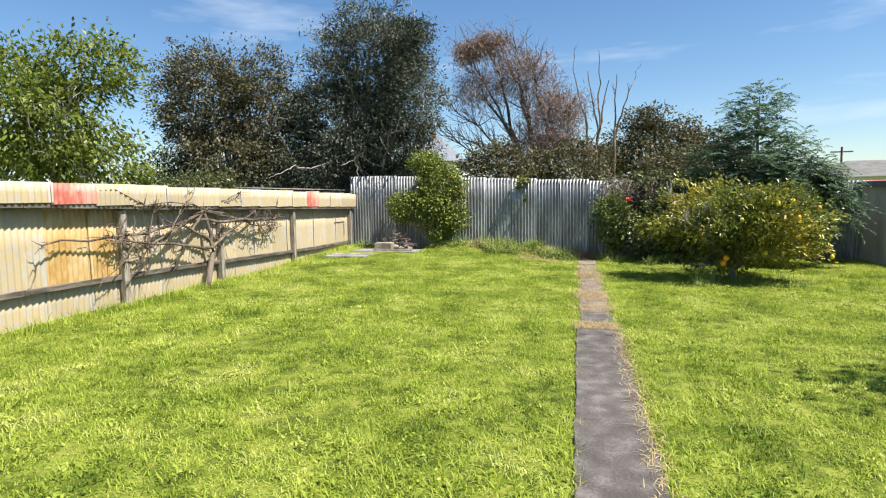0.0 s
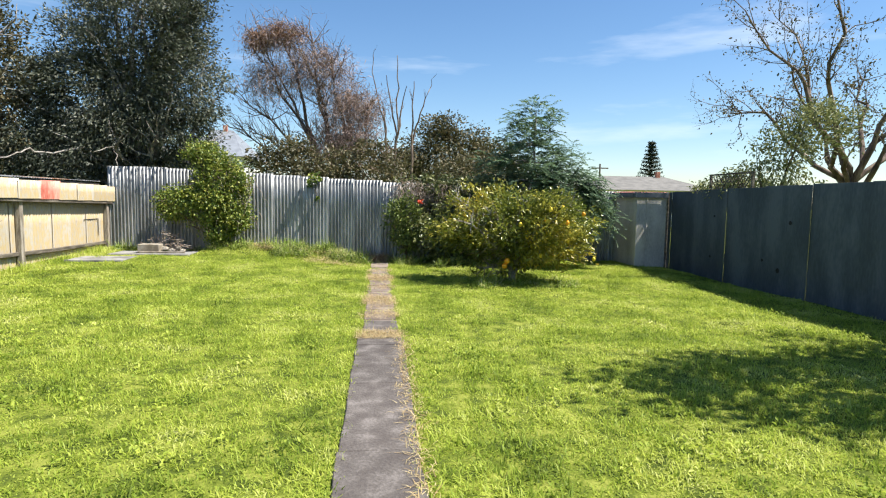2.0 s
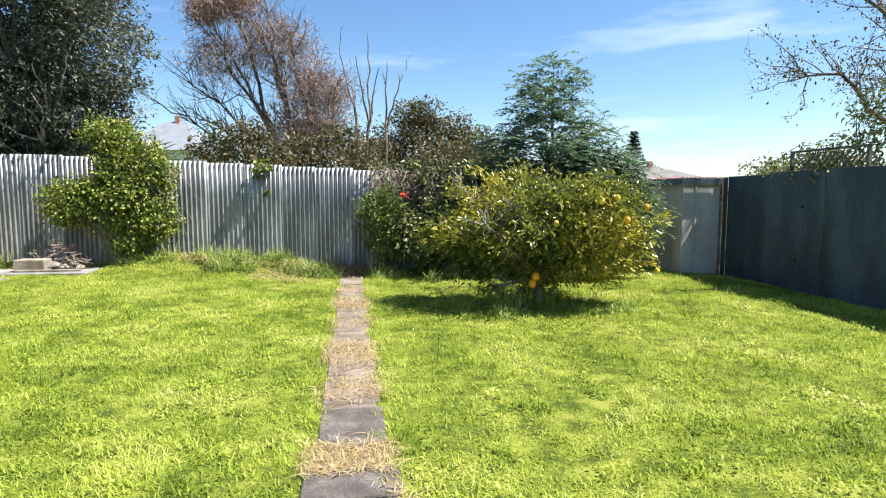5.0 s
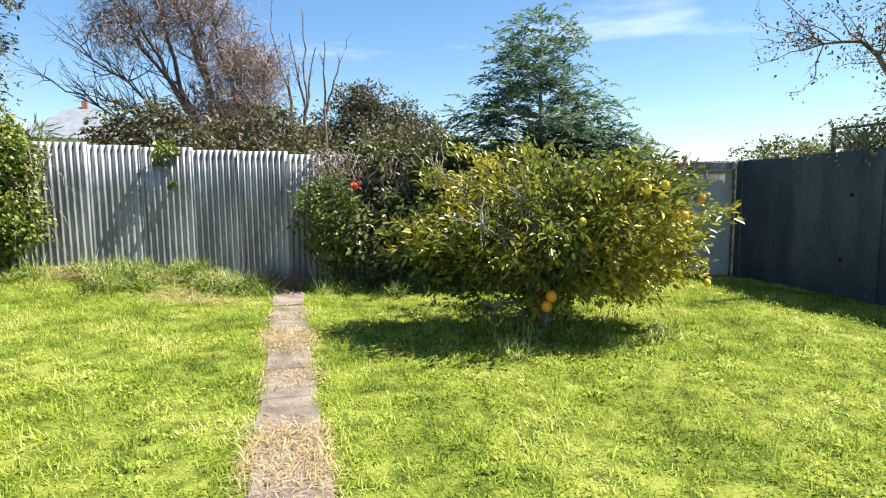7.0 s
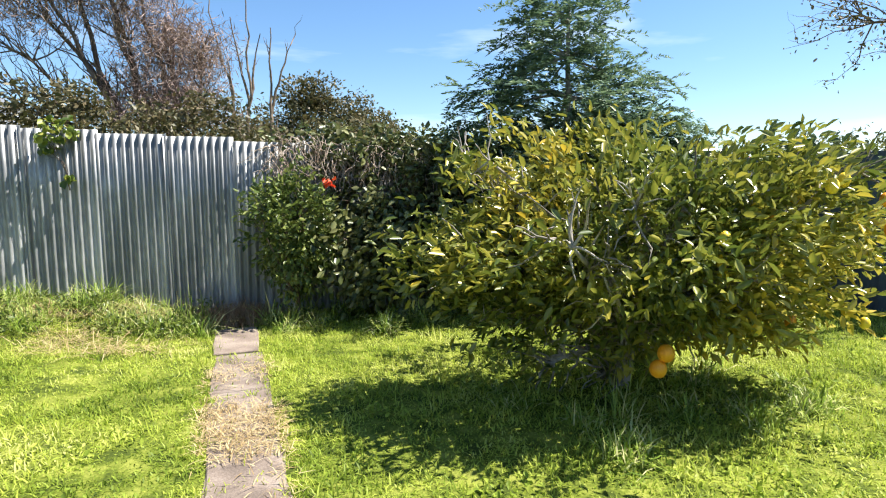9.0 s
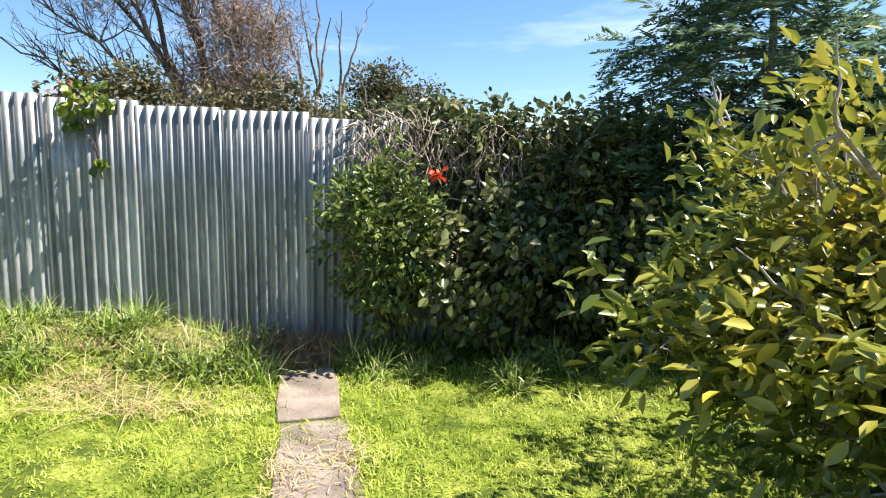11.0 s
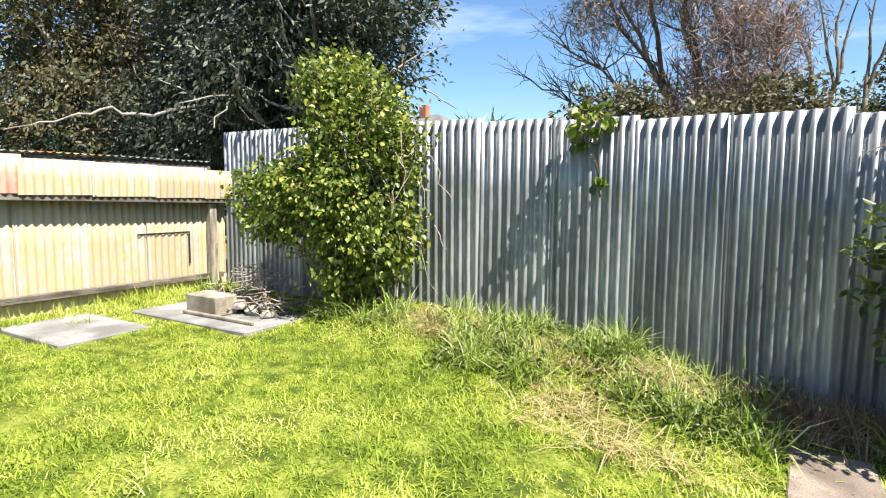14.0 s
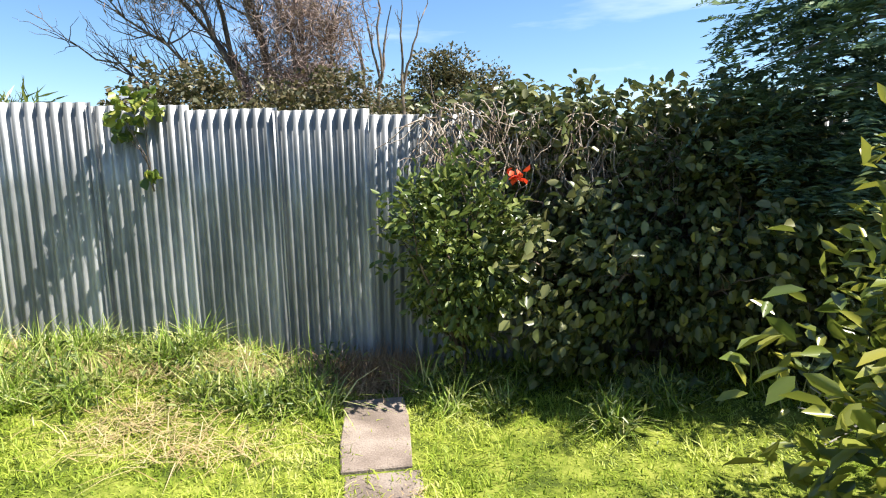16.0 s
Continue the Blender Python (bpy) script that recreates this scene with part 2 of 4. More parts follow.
def tubes(lines, sides=6):
    """One mesh of tapered tubes; each line is (points, radii)."""
    V, F, o = [], [], 0
    ang = np.arange(sides) * 2 * np.pi / sides
    for pts, rad in lines:
        p = np.asarray(pts, float)
        d = np.gradient(p, axis=0)
        d /= np.linalg.norm(d, axis=1)[:, None] + 1e-9
        ref = np.where(np.abs(d[:, 2:3]) > 0.9, np.array([[1.0, 0, 0]]), np.array([[0, 0, 1.0]]))
        u = np.cross(d, ref)
        u /= np.linalg.norm(u, axis=1)[:, None] + 1e-9
        w = np.cross(d, u)
        ring = p[:, None] + np.asarray(rad)[:, None, None] * (u[:, None] * np.cos(ang)[None, :, None] + w[:, None] * np.sin(ang)[None, :, None])
        V.append(ring.reshape(-1, 3))
        n = len(p)
        i, j = np.meshgrid(np.arange(n - 1), np.arange(sides), indexing="ij")
        k = (j + 1) % sides
        F.append((o + np.stack([i * sides + j, i * sides + k, (i + 1) * sides + k, (i + 1) * sides + j], -1)).reshape(-1, 4))
        o += n * sides
    return smooth(np_mesh("tubes", np.concatenate(V), np.concatenate(F)))


def limb(a, b, r0, r1, wob=0.1, n=7, sag=0.0):
    """A crooked branch from a to b."""
    a, b = np.asarray(a, float), np.asarray(b, float)
    t = np.linspace(0, 1, n)[:, None]
    length = np.linalg.norm(b - a)
    p = a + (b - a) * t
    off = np.cumsum(rng.normal(0, wob * length / n, (n, 3)), axis=0)
    off -= off[-1] * t
    off[0] = 0
    p = p + off
    p[:, 2] += sag * length * (np.sin(t[:, 0] * np.pi))
    return p, r0 + (r1 - r0) * t[:, 0]


def twigs(lines, count, length, radius, spread=0.8, up=0.2, wob=0.25):
    """Side twigs that spring from the given branches."""
    out = []
    for _ in range(count):
        pts, rad = lines[rng.integers(len(lines))]
        i = rng.integers(max(1, len(pts) // 3), len(pts))
        d = pts[i] - pts[i - 1]
        d = d / (np.linalg.norm(d) + 1e-9) + rng.normal(0, spread, 3) + np.array([0, 0, up])
        d /= np.linalg.norm(d)
        s = length * rng.uniform(0.5, 1.3)
        out.append(limb(pts[i], pts[i] + d * s, min(radius, rad[i] * 0.7 + 0.002), radius * 0.25, wob, 5))
    return out


def leaves(centres, size, width=0.45, droop=0.15, fold=0.15, normal_up=0.3, grow=None):
    """One mesh of kite-shaped leaves at the given points, each folded a little along its rib."""
    c = np.asarray(centres, float)
    n = len(c)
    d = rng.normal(0, 1, (n, 3))
    if grow is not None:
        d = d * 0.6 + grow
    d[:, 2] -= droop * 2
    d /= np.linalg.norm(d, axis=1)[:, None]
    up = rng.normal(0, 1, (n, 3)) + np.array([0, 0, normal_up * 4])
    s = np.cross(d, up)
    s /= np.linalg.norm(s, axis=1)[:, None] + 1e-9
    nn = np.cross(s, d)
    L = size * rng.uniform(0.6, 1.35, (n, 1))
    W = L * width * 0.5
    if size < 0.1 and len(c) < 40000 and width > 0.3:
        lo, hi, tip = c + d * L * 0.28 + nn * L * fold * 0.2, c + d * L * 0.66 + nn * L * fold * 0.2, c + d * L - nn * L * fold * 0.5
        lift = nn * W * (fold + 0.15)
        V = np.stack([c, lo + s * W * 0.85 + lift, hi + s * W * 0.85 + lift, tip, hi - s * W * 0.85 + lift, lo - s * W * 0.85 + lift], 1).reshape(-1, 3)
        o = np.arange(n)[:, None] * 6
        return np_mesh("leaves", V, np.concatenate([o + np.array([[0, 1, 2, 3]]), o + np.array([[0, 3, 4, 5]])]))
    mid = c + d * L * 0.45 + nn * L * fold * 0.3
    V = np.stack([c, mid + s * W + nn * W * fold, c + d * L - nn * L * fold * 0.4, mid - s * W + nn * W * fold], 1).reshape(-1, 3)
    F = np.arange(n * 4).reshape(n, 4)
    return np_mesh("leaves", V, F)


def clumps(blobs, n_clumps, per, r):
    """Points in many small clumps spread through ellipsoids (centre, radii), denser at the outside. Returns points and clump centres."""
    vol = np.array([b[1][0] * b[1][1] * b[1][2] for b in blobs]) ** 0.75
    pick = rng.choice(len(blobs), n_clumps, p=vol / vol.sum())
    C = np.array([b[0] for b in blobs], float)[pick]
    R = np.array([b[1] for b in blobs], float)[pick]
    d = rng.normal(0, 1, (n_clumps, 3))
    d /= np.linalg.norm(d, axis=1)[:, None]
    rad = rng.uniform(0.35, 1.0, (n_clumps, 1)) ** 0.6
    cc = C + d * R * rad * rng.uniform(0.8, 1.16, (n_clumps, 1))
    q = np.clip(rng.normal(0, 1, (n_clumps, per, 3)), -1.5, 1.5) * np.array([1, 1, 0.7]) * r * rng.uniform(0.5, 1.3, (n_clumps, 1, 1))
    return (cc[:, None] + q).reshape(-1, 3), cc


def ground_z(x, y):
    """Height of the lawn: level by the path, rising to the cream fence and into the far corner."""
    x, y = np.asarray(x, float), np.asarray(y, float)
    s = np.clip(-x, 0, 7.2) * 0.020
    a = np.clip((y - 12.0) / 5.0, 0, 1)
    b = np.clip((-x - 0.5) / 2.5, 0, 1)
    m = np.clip((y - 16.3) / 1.3, 0, 1)
    z = s + 0.13 * a * a * (3 - 2 * a) * b
    z = z + 0.21 * m * m * (3 - 2 * m) * np.clip((-0.15 - x) / 0.9, 0, 1) * np.clip((x + 4.5) / 0.8, 0, 1)
    inside = np.clip((9 - np.abs(x)) / 1.5, 0, 1)
    return z * inside + 0.025 * np.sin(x * 1.7 + 0.6 * y) * np.sin(y * 1.3) * inside * np.clip(np.abs(x - 0.25) - 0.5, 0, 1)


# ---- ground ----
gx = np.concatenate([[-3000, -400, -80, -30, -15], np.arange(-9, 9.01, 0.3), [15, 30, 80, 400, 3000]])
gy = np.concatenate([[-3000, -400, -80, -30, -12], np.arange(-6, 20.01, 0.3), [25, 35, 60, 120, 400, 3000]])
X, Y = np.meshgrid(gx, gy, indexing="ij")
I = np.arange(X.size).reshape(X.shape)
G = np.stack([X, Y, ground_z(X, Y)], -1).reshape(-1, 3)
Fq = np.stack([I[:-1, :-1], I[1:, :-1], I[1:, 1:], I[:-1, 1:]], -1).reshape(-1, 4)
ground = part("ground", smooth(np_mesh("ground", G, Fq)), M_SHADESOIL)
tagged(ground, "lawn soil under short mown grass, darkened to paint shade between blades", "ground", kind="structure")


def blades(name, x, y, length, width, lean, material, label, category="grass", zoff=0.0):
    """Bent blades standing on the ground, one object of stuff."""
    n = len(x)
    z = ground_z(x, y) - 0.004 + zoff
    a = rng.uniform(0, 2 * np.pi, n)
    b = a + rng.normal(0, 0.5, n) + np.pi / 2
    ln = rng.gamma(2.0, lean / 2, n)
    base = np.stack([x, y, z], 1)
    d = np.stack([np.cos(a) * ln, np.sin(a) * ln, np.ones(n)], 1)
    d /= np.linalg.norm(d, axis=1)[:, None]
    s = np.stack([np.cos(b), np.sin(b), np.zeros(n)], 1) * (width * rng.uniform(0.6, 1.3, n))[:, None] * 0.5
    tip = base + d * length[:, None]
    tip[:, 2] -= length * ln * 0.18
    tip[:, :2] += d[:, :2] * (length * 0.25)[:, None]
    tip[:, 2] = np.maximum(tip[:, 2], z + 0.008)
    mid = base + d * (length * 0.55)[:, None]
    V = np.stack([base - s, base + s, mid + s * 0.8, tip, mid - s * 0.8], 1).reshape(-1, 3)
    o = np.arange(n)[:, None] * 5
    F = np.concatenate([o + np.array([[0, 1, 2]]), o + np.array([[0, 2, 4]]), o + np.array([[4, 2, 3]])])
    ob = part(name, np_mesh(name, V, F), material)
    return tagged(ob, label, category, kind="stuff")


# ---- path ----
path = thing("garden_path", "narrow worn concrete garden path across the lawn", "path", kind="structure")


def path_slab(x0, x1, y0, y1, material, top=0.022, skew=0.007):
    bm = bmesh.new()
    n = max(2, int((y1 - y0) / 0.25))
    ys = np.linspace(y0, y1, n + 1)
    lx = x0 + rng.normal(0, skew, n + 1)
    rx = x1 + rng.normal(0, skew, n + 1)
    a = [[bm.verts.new((x, y, z)) for x, y in zip(xx, ys)] for xx, z in ((lx, top), (rx, top), (rx, -0.05), (lx, -0.05))]
    for i in range(n):
        for k in range(4):
            q = (k + 1) % 4
            bm.faces.new((a[k][i], a[q][i], a[q][i + 1], a[k][i + 1]))
    bm.faces.new([a[k][0] for k in (3, 2, 1, 0)])
    bm.faces.new([a[k][n] for k in range(4)])
    bmesh.ops.recalc_face_normals(bm, faces=bm.faces)
    bmesh.ops.bevel(bm, geom=[e for e in bm.edges if abs(e.verts[0].co.z - top) < 1e-5 and abs(e.verts[1].co.z - top) < 1e-5 and len(e.link_faces) == 2 and e.calc_face_angle(0) > 0.5], offset=0.008, segments=1, affect="EDGES")
    return part("slab", bm, material, path)


yy = -4.0
while yy < 9.0:
    ln = min(float(rng.uniform(0.9, 1.6)), 9.1 - yy)
    path_slab(-0.02, 0.52, yy, yy + ln - 0.006, M_PATH, 0.022 + float(rng.normal(0, 0.003)))
    yy += ln
for y0, y1, x0, x1 in ((9.35, 10.05, 0.03, 0.47), (10.15, 10.7, 0.02, 0.46), (10.85, 11.5, 0.03, 0.45), (11.6, 12.25, 0.0, 0.40), (12.5, 13.0, 0.02, 0.40), (13.2, 13.9, 0.03, 0.42), (14.1, 14.7, 0.0, 0.38), (14.9, 15.6, 0.0, 0.38)):
    path_slab(x0, x1, y0, y1, M_PATH if y0 < 10 else M_PINK, 0.016)
path_slab(0.02, 0.44, 9.1, 15.95, M_PINK, 0.006)
path_slab(0.0, 0.42, 15.97, 16.95, M_PINK, 0.024)


# ---- fences ----
PITCH = 0.090


def corrugated(width, height, amp=0.0185, phase=0.0, top_wave=0.0, rows=4):
    """A corrugated sheet standing in the x-z plane, its face to -y."""
    n = int(round(width / PITCH * 8))
    x = np.linspace(0, width, n + 1)
    y = amp * np.cos(2 * np.pi * x / PITCH + phase)
    h = np.linspace(0, 1, rows)
    wob = rng.normal(0, 0.003, (rows, 1))
    top = height + top_wave * np.sin(x * 5)
    P = []
    for back in (0.0, 0.0015):
        P.append(np.stack([np.broadcast_to(x, (rows, n + 1)), y[None] + back + wob, h[:, None] * top[None]], -1))
    V = np.concatenate([p.reshape(-1, 3) for p in P])
    i, j = np.meshgrid(np.arange(rows - 1), np.arange(n), indexing="ij")
    w = n + 1
    q = np.stack([i * w + j, i * w + j + 1, (i + 1) * w + j + 1, (i + 1) * w + j], -1).reshape(-1, 4)
    o = rows * w
    t = np.arange(n) + (rows - 1) * w
    cap = np.stack([t, t + 1, t + 1 + o, t + o], -1)
    return smooth(np_mesh("sheet", V, np.concatenate([q, q[:, ::-1] + o, cap])))


back_fence = thing("back_fence", "tall weathered galvanised corrugated iron fence", "fence")


def back_top(x):
    return float(np.interp(x, [-7.0, -5.4, -3.4, -1.55, 0.67, 3.0, 7.7], [2.44, 2.40, 2.29, 2.22, 2.12, 2.06, 1.97]))


def back_y(x):
    return float(np.interp(x, [-7.0, -4.45, -4.3, -1.55, 0.8, 8.0], [18.30, 18.36, 17.74, 17.91, 17.58, 17.78]))


xx, k = -6.97, 0
while xx < 7.6:
    wd = PITCH * 8.5
    y0, y1 = back_y(xx), back_y(xx + wd)
    zb = float(ground_z(xx + wd / 2, 17.8)) - 0.04
    me = corrugated(wd, back_top(xx + wd / 2) - zb + float(rng.normal(0, 0.012)), phase=k * np.pi)
    me.materials.append(M_ZINC)
    lean = float(rng.normal(0, 0.5))
    part("sheet", me, None, back_fence, at=pose(xx, y0 - 0.006 * (k % 2), zb, float(rng.normal(0, 0.3)), lean, math.degrees(math.atan2(y1 - y0, wd)) + float(rng.normal(0, 0.5))))
    xx += wd - PITCH * 0.5
    k += 1
for z in (0.55, 1.75):
    part("rail", slab_bm((-4.2, 17.95, z), (7.6, 18.02, z + 0.09)), M_TIMBER, back_fence)

left_fence = thing("side_fence", "cream-painted patched corrugated iron fence on timber rails", "fence")
LX = -6.95


def left_rail(y):
    return float(np.interp(y, [2, 7.5, 9.2, 17.7, 18.3], [1.72, 1.69, 1.62, 1.43, 1.42]))


def left_low(y):
    return float(np.interp(y, [2, 7.5, 9.2, 11.7, 14.5, 18.3], [0.62, 0.58, 0.57, 0.52, 0.42, 0.40]))


def left_top(y):
    return float(np.interp(y, [2, 7.5, 9.3, 18.3], [2.06, 2.03, 2.02, 1.88]))


def left_sheet(y0, y1, zb, zt, x, material, phase=0.0):
    """A sheet on the cream fence; it faces the lawn (+x)."""
    me = corrugated(y1 - y0 + 0.045, zt - zb, 0.0105, phase, rows=3)
    me.materials.append(material)
    return part("sheet", me, None, left_fence, at=pose(x, y0, zb, float(rng.normal(0, 0.3)), 0, 90))


def long_board(name, x0, x1, zf, h, material, parent, y0=2.0, y1=18.2, steps=7):
    ys = np.linspace(y0, y1, steps)
    for a, b in zip(ys[:-1], ys[1:]):
        bm = bmesh.new()
        V = [bm.verts.new((x, y, zf(y) + dz)) for y in (a, b - 0.006) for x in (x0, x1) for dz in (0, h)]
        for f in ((0, 1, 3, 2), (4, 6, 7, 5), (0, 4, 5, 1), (2, 3, 7, 6), (1, 5, 7, 3), (0, 2, 6, 4)):
            bm.faces.new([V[i] for i in f])
        bmesh.ops.recalc_face_normals(bm, faces=bm.faces)
        bmesh.ops.bevel(bm, geom=list(bm.edges), offset=0.006, segments=1, affect="EDGES")
        part(name, bm, material, parent)


y0, k = 2.0, 0
while y0 < 18.2:
    wd = min(PITCH * 8, 18.25 - y0)
    ym = y0 + wd / 2
    zg = float(ground_z(LX, ym)) - 0.03
    mat = M_OCHRE if k in (8, 9) else M_CREAM
    left_sheet(y0, y0 + wd, left_low(ym) + 0.03, left_rail(ym) + 0.06, LX - 0.015, mat, k * np.pi)
    left_sheet(y0, y0 + wd, zg, left_low(ym) + 0.02, LX - 0.03, M_CREAM, k)
    mat = M_RED if 15.2 < ym < 15.9 or 8.0 < ym < 8.5 else M_BLUEGREY if 7.4 < ym < 8.0 else M_CREAM
    left_sheet(y0, y0 + wd, left_rail(ym) + 0.065, left_top(ym) + float(rng.normal(0, 0.008)), LX + 0.175, mat, k * 2.0)
    y0 += wd
    k += 1
long_board("rail", LX, LX + 0.155, left_rail, 0.075, M_TIMBER, left_fence)
long_board("rail", LX, LX + 0.06, lambda y: left_low(y) - 0.02, 0.075, M_TIMBER, left_fence)
for py in (3.6, 6.3, 9.05, 11.5, 14.45, 18.02):
    zg = float(ground_z(LX, py))
    part("post", slab_bm((LX + 0.004, py - 0.055, zg - 0.1), (LX + 0.105, py + 0.055, left_rail(py) - 0.004), 0.008), M_POST, left_fence, "grey weathered timber post")

# neighbour's lean-to roof behind the cream fence
lean = thing("lean_to_roof", "rusty corrugated lean-to roof behind the cream fence", "roof")
for i in range(5):
    me = corrugated(0.72, 1.5, 0.0085)
    me.materials.append(M_RUST if i == 2 else M_ZINC)
    part("sheet", me, None, lean, at=pose(-7.08, 14.6 + i * 0.72, 2.0, -87, 0, 90))
for a, b in (((17.0, 1.03), (17.72, 1.04)), ((17.70, 0.62), (17.72, 1.03))):
    part("cut_line", slab_bm((LX - 0.004, a[0], a[1]), (LX - 0.001, b[0], b[1] + 0.012), 0.0), M_HOLE, left_fence, "dark saw cut in the sheet")
part("beam", slab_bm((-7.2, 14.6, 1.86), (-7.12, 18.2, 1.97)), M_TIMBER, lean)
for py in (14.8, 17.9):
    part("post", slab_bm((-7.3, py, 0.0), (-7.2, py + 0.1, 1.9)), M_TIMBER, lean)

right_fence = thing("side_fence", "dark blue-grey flat sheet fence standing in shade", "fence")
RX = 7.6
y0, k = -3.0, 0
while y0 < 16.3:
    wd = min(1.2, 16.33 - y0)
    x = RX + (0.05 if y0 + wd > 15.2 else 0.0) + 0.012 * (k % 2)
    zt = float(np.interp(y0, [-3, 10, 16], [2.12, 2.05, 1.95])) + float(rng.normal(0, 0.008))
    part("sheet", slab_bm((x, y0 + 0.003, -0.06), (x + 0.012, y0 + wd - 0.002, zt), 0.003), M_NAVY, right_fence)
    part("batten", slab_bm((x - 0.008, y0 - 0.02, -0.05), (x - 0.001, y0 + 0.025, zt - 0.01), 0.002), M_NAVY, right_fence)
    y0 += wd
    k += 1
for z in (0.4, 1.6):
    part("rail", slab_bm((RX + 0.08, -3, z), (RX + 0.15, 16.3, z + 0.08)), M_TIMBER, right_fence)
for hy, hz, s in ((12.1, 0.45, 0.05), (12.55, 0.6, 0.03), (11.85, 1.35, 0.04), (14.3, 0.5, 0.03), (14.2, 1.4, 0.03)):
    bm = bmesh.new()
    bmesh.ops.create_cone(bm, cap_ends=True, segments=7, radius1=s, radius2=s * 0.8, depth=0.012, matrix=pose(RX - 0.006, hy, hz, 0, 90, 0))
    part("hole", bm, M_HOLE, right_fence, "small ragged dark hole")

# shed in the corner
shed = thing("garden_shed", "small grey cement-sheet shed with a dark flat roof edge", "shed")
part("wall", slab_bm((6.80, 16.37, -0.05), (7.72, 16.42, 1.80), 0.004), M_FIBRO, shed)
part("wall", slab_bm((6.80, 16.425, -0.05), (6.85, 17.78, 1.80), 0.004), M_FIBRO, shed)
part("batten", slab_bm((7.06, 16.36, -0.03), (7.085, 16.368, 1.78), 0.002), M_FIBRO, shed)
part("post", slab_bm((7.60, 16.335, -0.03), (7.66, 16.365, 1.95), 0.004), M_TIMBER, shed)
part("fascia", slab_bm((6.70, 16.27, 1.80), (7.60, 16.33, 1.93), 0.005), M_DARKMETAL, shed)
part("fascia", slab_bm((6.68, 16.335, 1.80), (6.72, 17.80, 1.93), 0.005), M_DARKMETAL, shed)
for i in range(2):
    me = corrugated(0.45, 1.45, 0.009)
    me.materials.append(M_RED)
    part("roof_sheet", me, None, shed, at=pose(6.72 + i * 0.45, 16.34, 1.945, -90, 0, 0))

# walls that close the yard behind the camera
part_house = thing("house", "white weatherboard house wall behind the lawn", "house")
part("wall", slab_bm((-7.2, -6.3, -0.1), (7.8, -6.1, 3.2)), M_WALLH, part_house)

# ---- concrete pads, block and rubble ----
for lo, hi in (((-6.6, 15.35), (-5.4, 16.2)), ((-6.2, 16.45), (-4.35, 17.3))):
    cx, cy = (lo[0] + hi[0]) / 2, (lo[1] + hi[1]) / 2
    z = float(ground_z(cx, cy)) - 0.01
    ob = part("concrete_pad", slab_bm((lo[0], lo[1], z - 0.1), (hi[0], hi[1], z + 0.040), 0.010), M_PAD)
    tagged(ob, "pale flat concrete pad set in the grass", "concrete pad", "pads by the cream fence")
PZ = float(ground_z(-5.275, 16.875)) + 0.031
bm = slab_bm((-5.62, 16.72, PZ), (-5.12, 17.0, PZ + 0.21), 0.012)
tagged(part("concrete_block", bm, M_BLOCK), "cream concrete block lying on the pad", "concrete block")
bm = slab_bm((-5.6, 16.66, PZ + 0.001), (-4.5, 16.70, PZ + 0.04), 0.01)
tagged(part("kerb_stone", bm, M_BLOCK), "low pale concrete edging strip on the pad", "edging")
sticks = []
for _ in range(150):
    c = np.array([rng.uniform(-5.6, -4.55), rng.uniform(16.95, 17.5), PZ + rng.uniform(0.03, 0.55)])
    c[2] = PZ + (c[2] - PZ) * max(0.3, 1 - abs(c[0] + 5.1) / 0.8)
    d = rng.normal(0, 1, 3) * np.array([1, 1, 0.35])
    d /= np.linalg.norm(d)
    ln = rng.uniform(0.12, 0.45)
    sticks.append(limb(c - d * ln / 2, c + d * ln / 2, rng.uniform(0.004, 0.011), 0.003, 0.15, 4))
tagged(part("stick_pile", tubes(sticks, 5), M_STICK), "heap of dry prunings and twigs on the pad", "sticks", kind="stuff")
for i in range(7):
    bm = bmesh.new()
    bmesh.ops.create_icosphere(bm, subdivisions=2, radius=0.09 * float(rng.uniform(0.6, 1.2)))
    for v in bm.verts:
        v.co *= 1 + 0.35 * noise.noise(v.co * 14 + Vector((i * 3, 0, 0)))
        v.co.z *= 0.6
    tagged(part("rubble_stone", bm, M_BLOCK, at=pose(-5.5 + 0.14 * i, 16.95 + 0.05 * (i % 3) + 0.06, PZ + 0.04 + 0.05 * (i % 2))), "broken piece of pale stone in the rubble heap", "stone", "rubble heap")


# ---- plants ----
def plant(name, label, category, blobs, n_clumps, per, r, leaf, size, base, bark, trunk_r, width=0.45, droop=0.15, normal_up=0.3, stems=10, twig=60, twig_len=0.3, group="", fork=0.45):
    """A trunk with limbs that run to the clumps of its crown, and the crown's leaves."""
    t = thing(name, label, category, group, base)
    b = np.asarray(base, float)
    pts, cc = clumps(blobs, n_clumps, per, r)
    mean = cc.mean(0)
    lines = []
    top = b + (mean - b) * fork
    lines.append(limb(b - np.array([0, 0, 0.08]), top, trunk_r, trunk_r * 0.6, 0.12))
    for i in rng.choice(len(cc), min(stems, len(cc)), replace=False):
        p0 = lines[0][0][rng.integers(3, 7)]
        lines.append(limb(p0, cc[i], trunk_r * 0.45, trunk_r * 0.1, 0.15, 8, 0.06))
    main = list(lines[1:])
    lines += twigs(main, twig, twig_len, trunk_r * 0.14)
    me = tubes([(p - b, q) for p, q in lines])
    part("trunk", me, bark, t)
    out = pts - mean
    out /= np.linalg.norm(out, axis=1)[:, None] + 1e-6
    part("crown", leaves(pts - b, size, width, droop, 0.15, normal_up, out * 0.7), leaf, t)
    return t, pts, cc


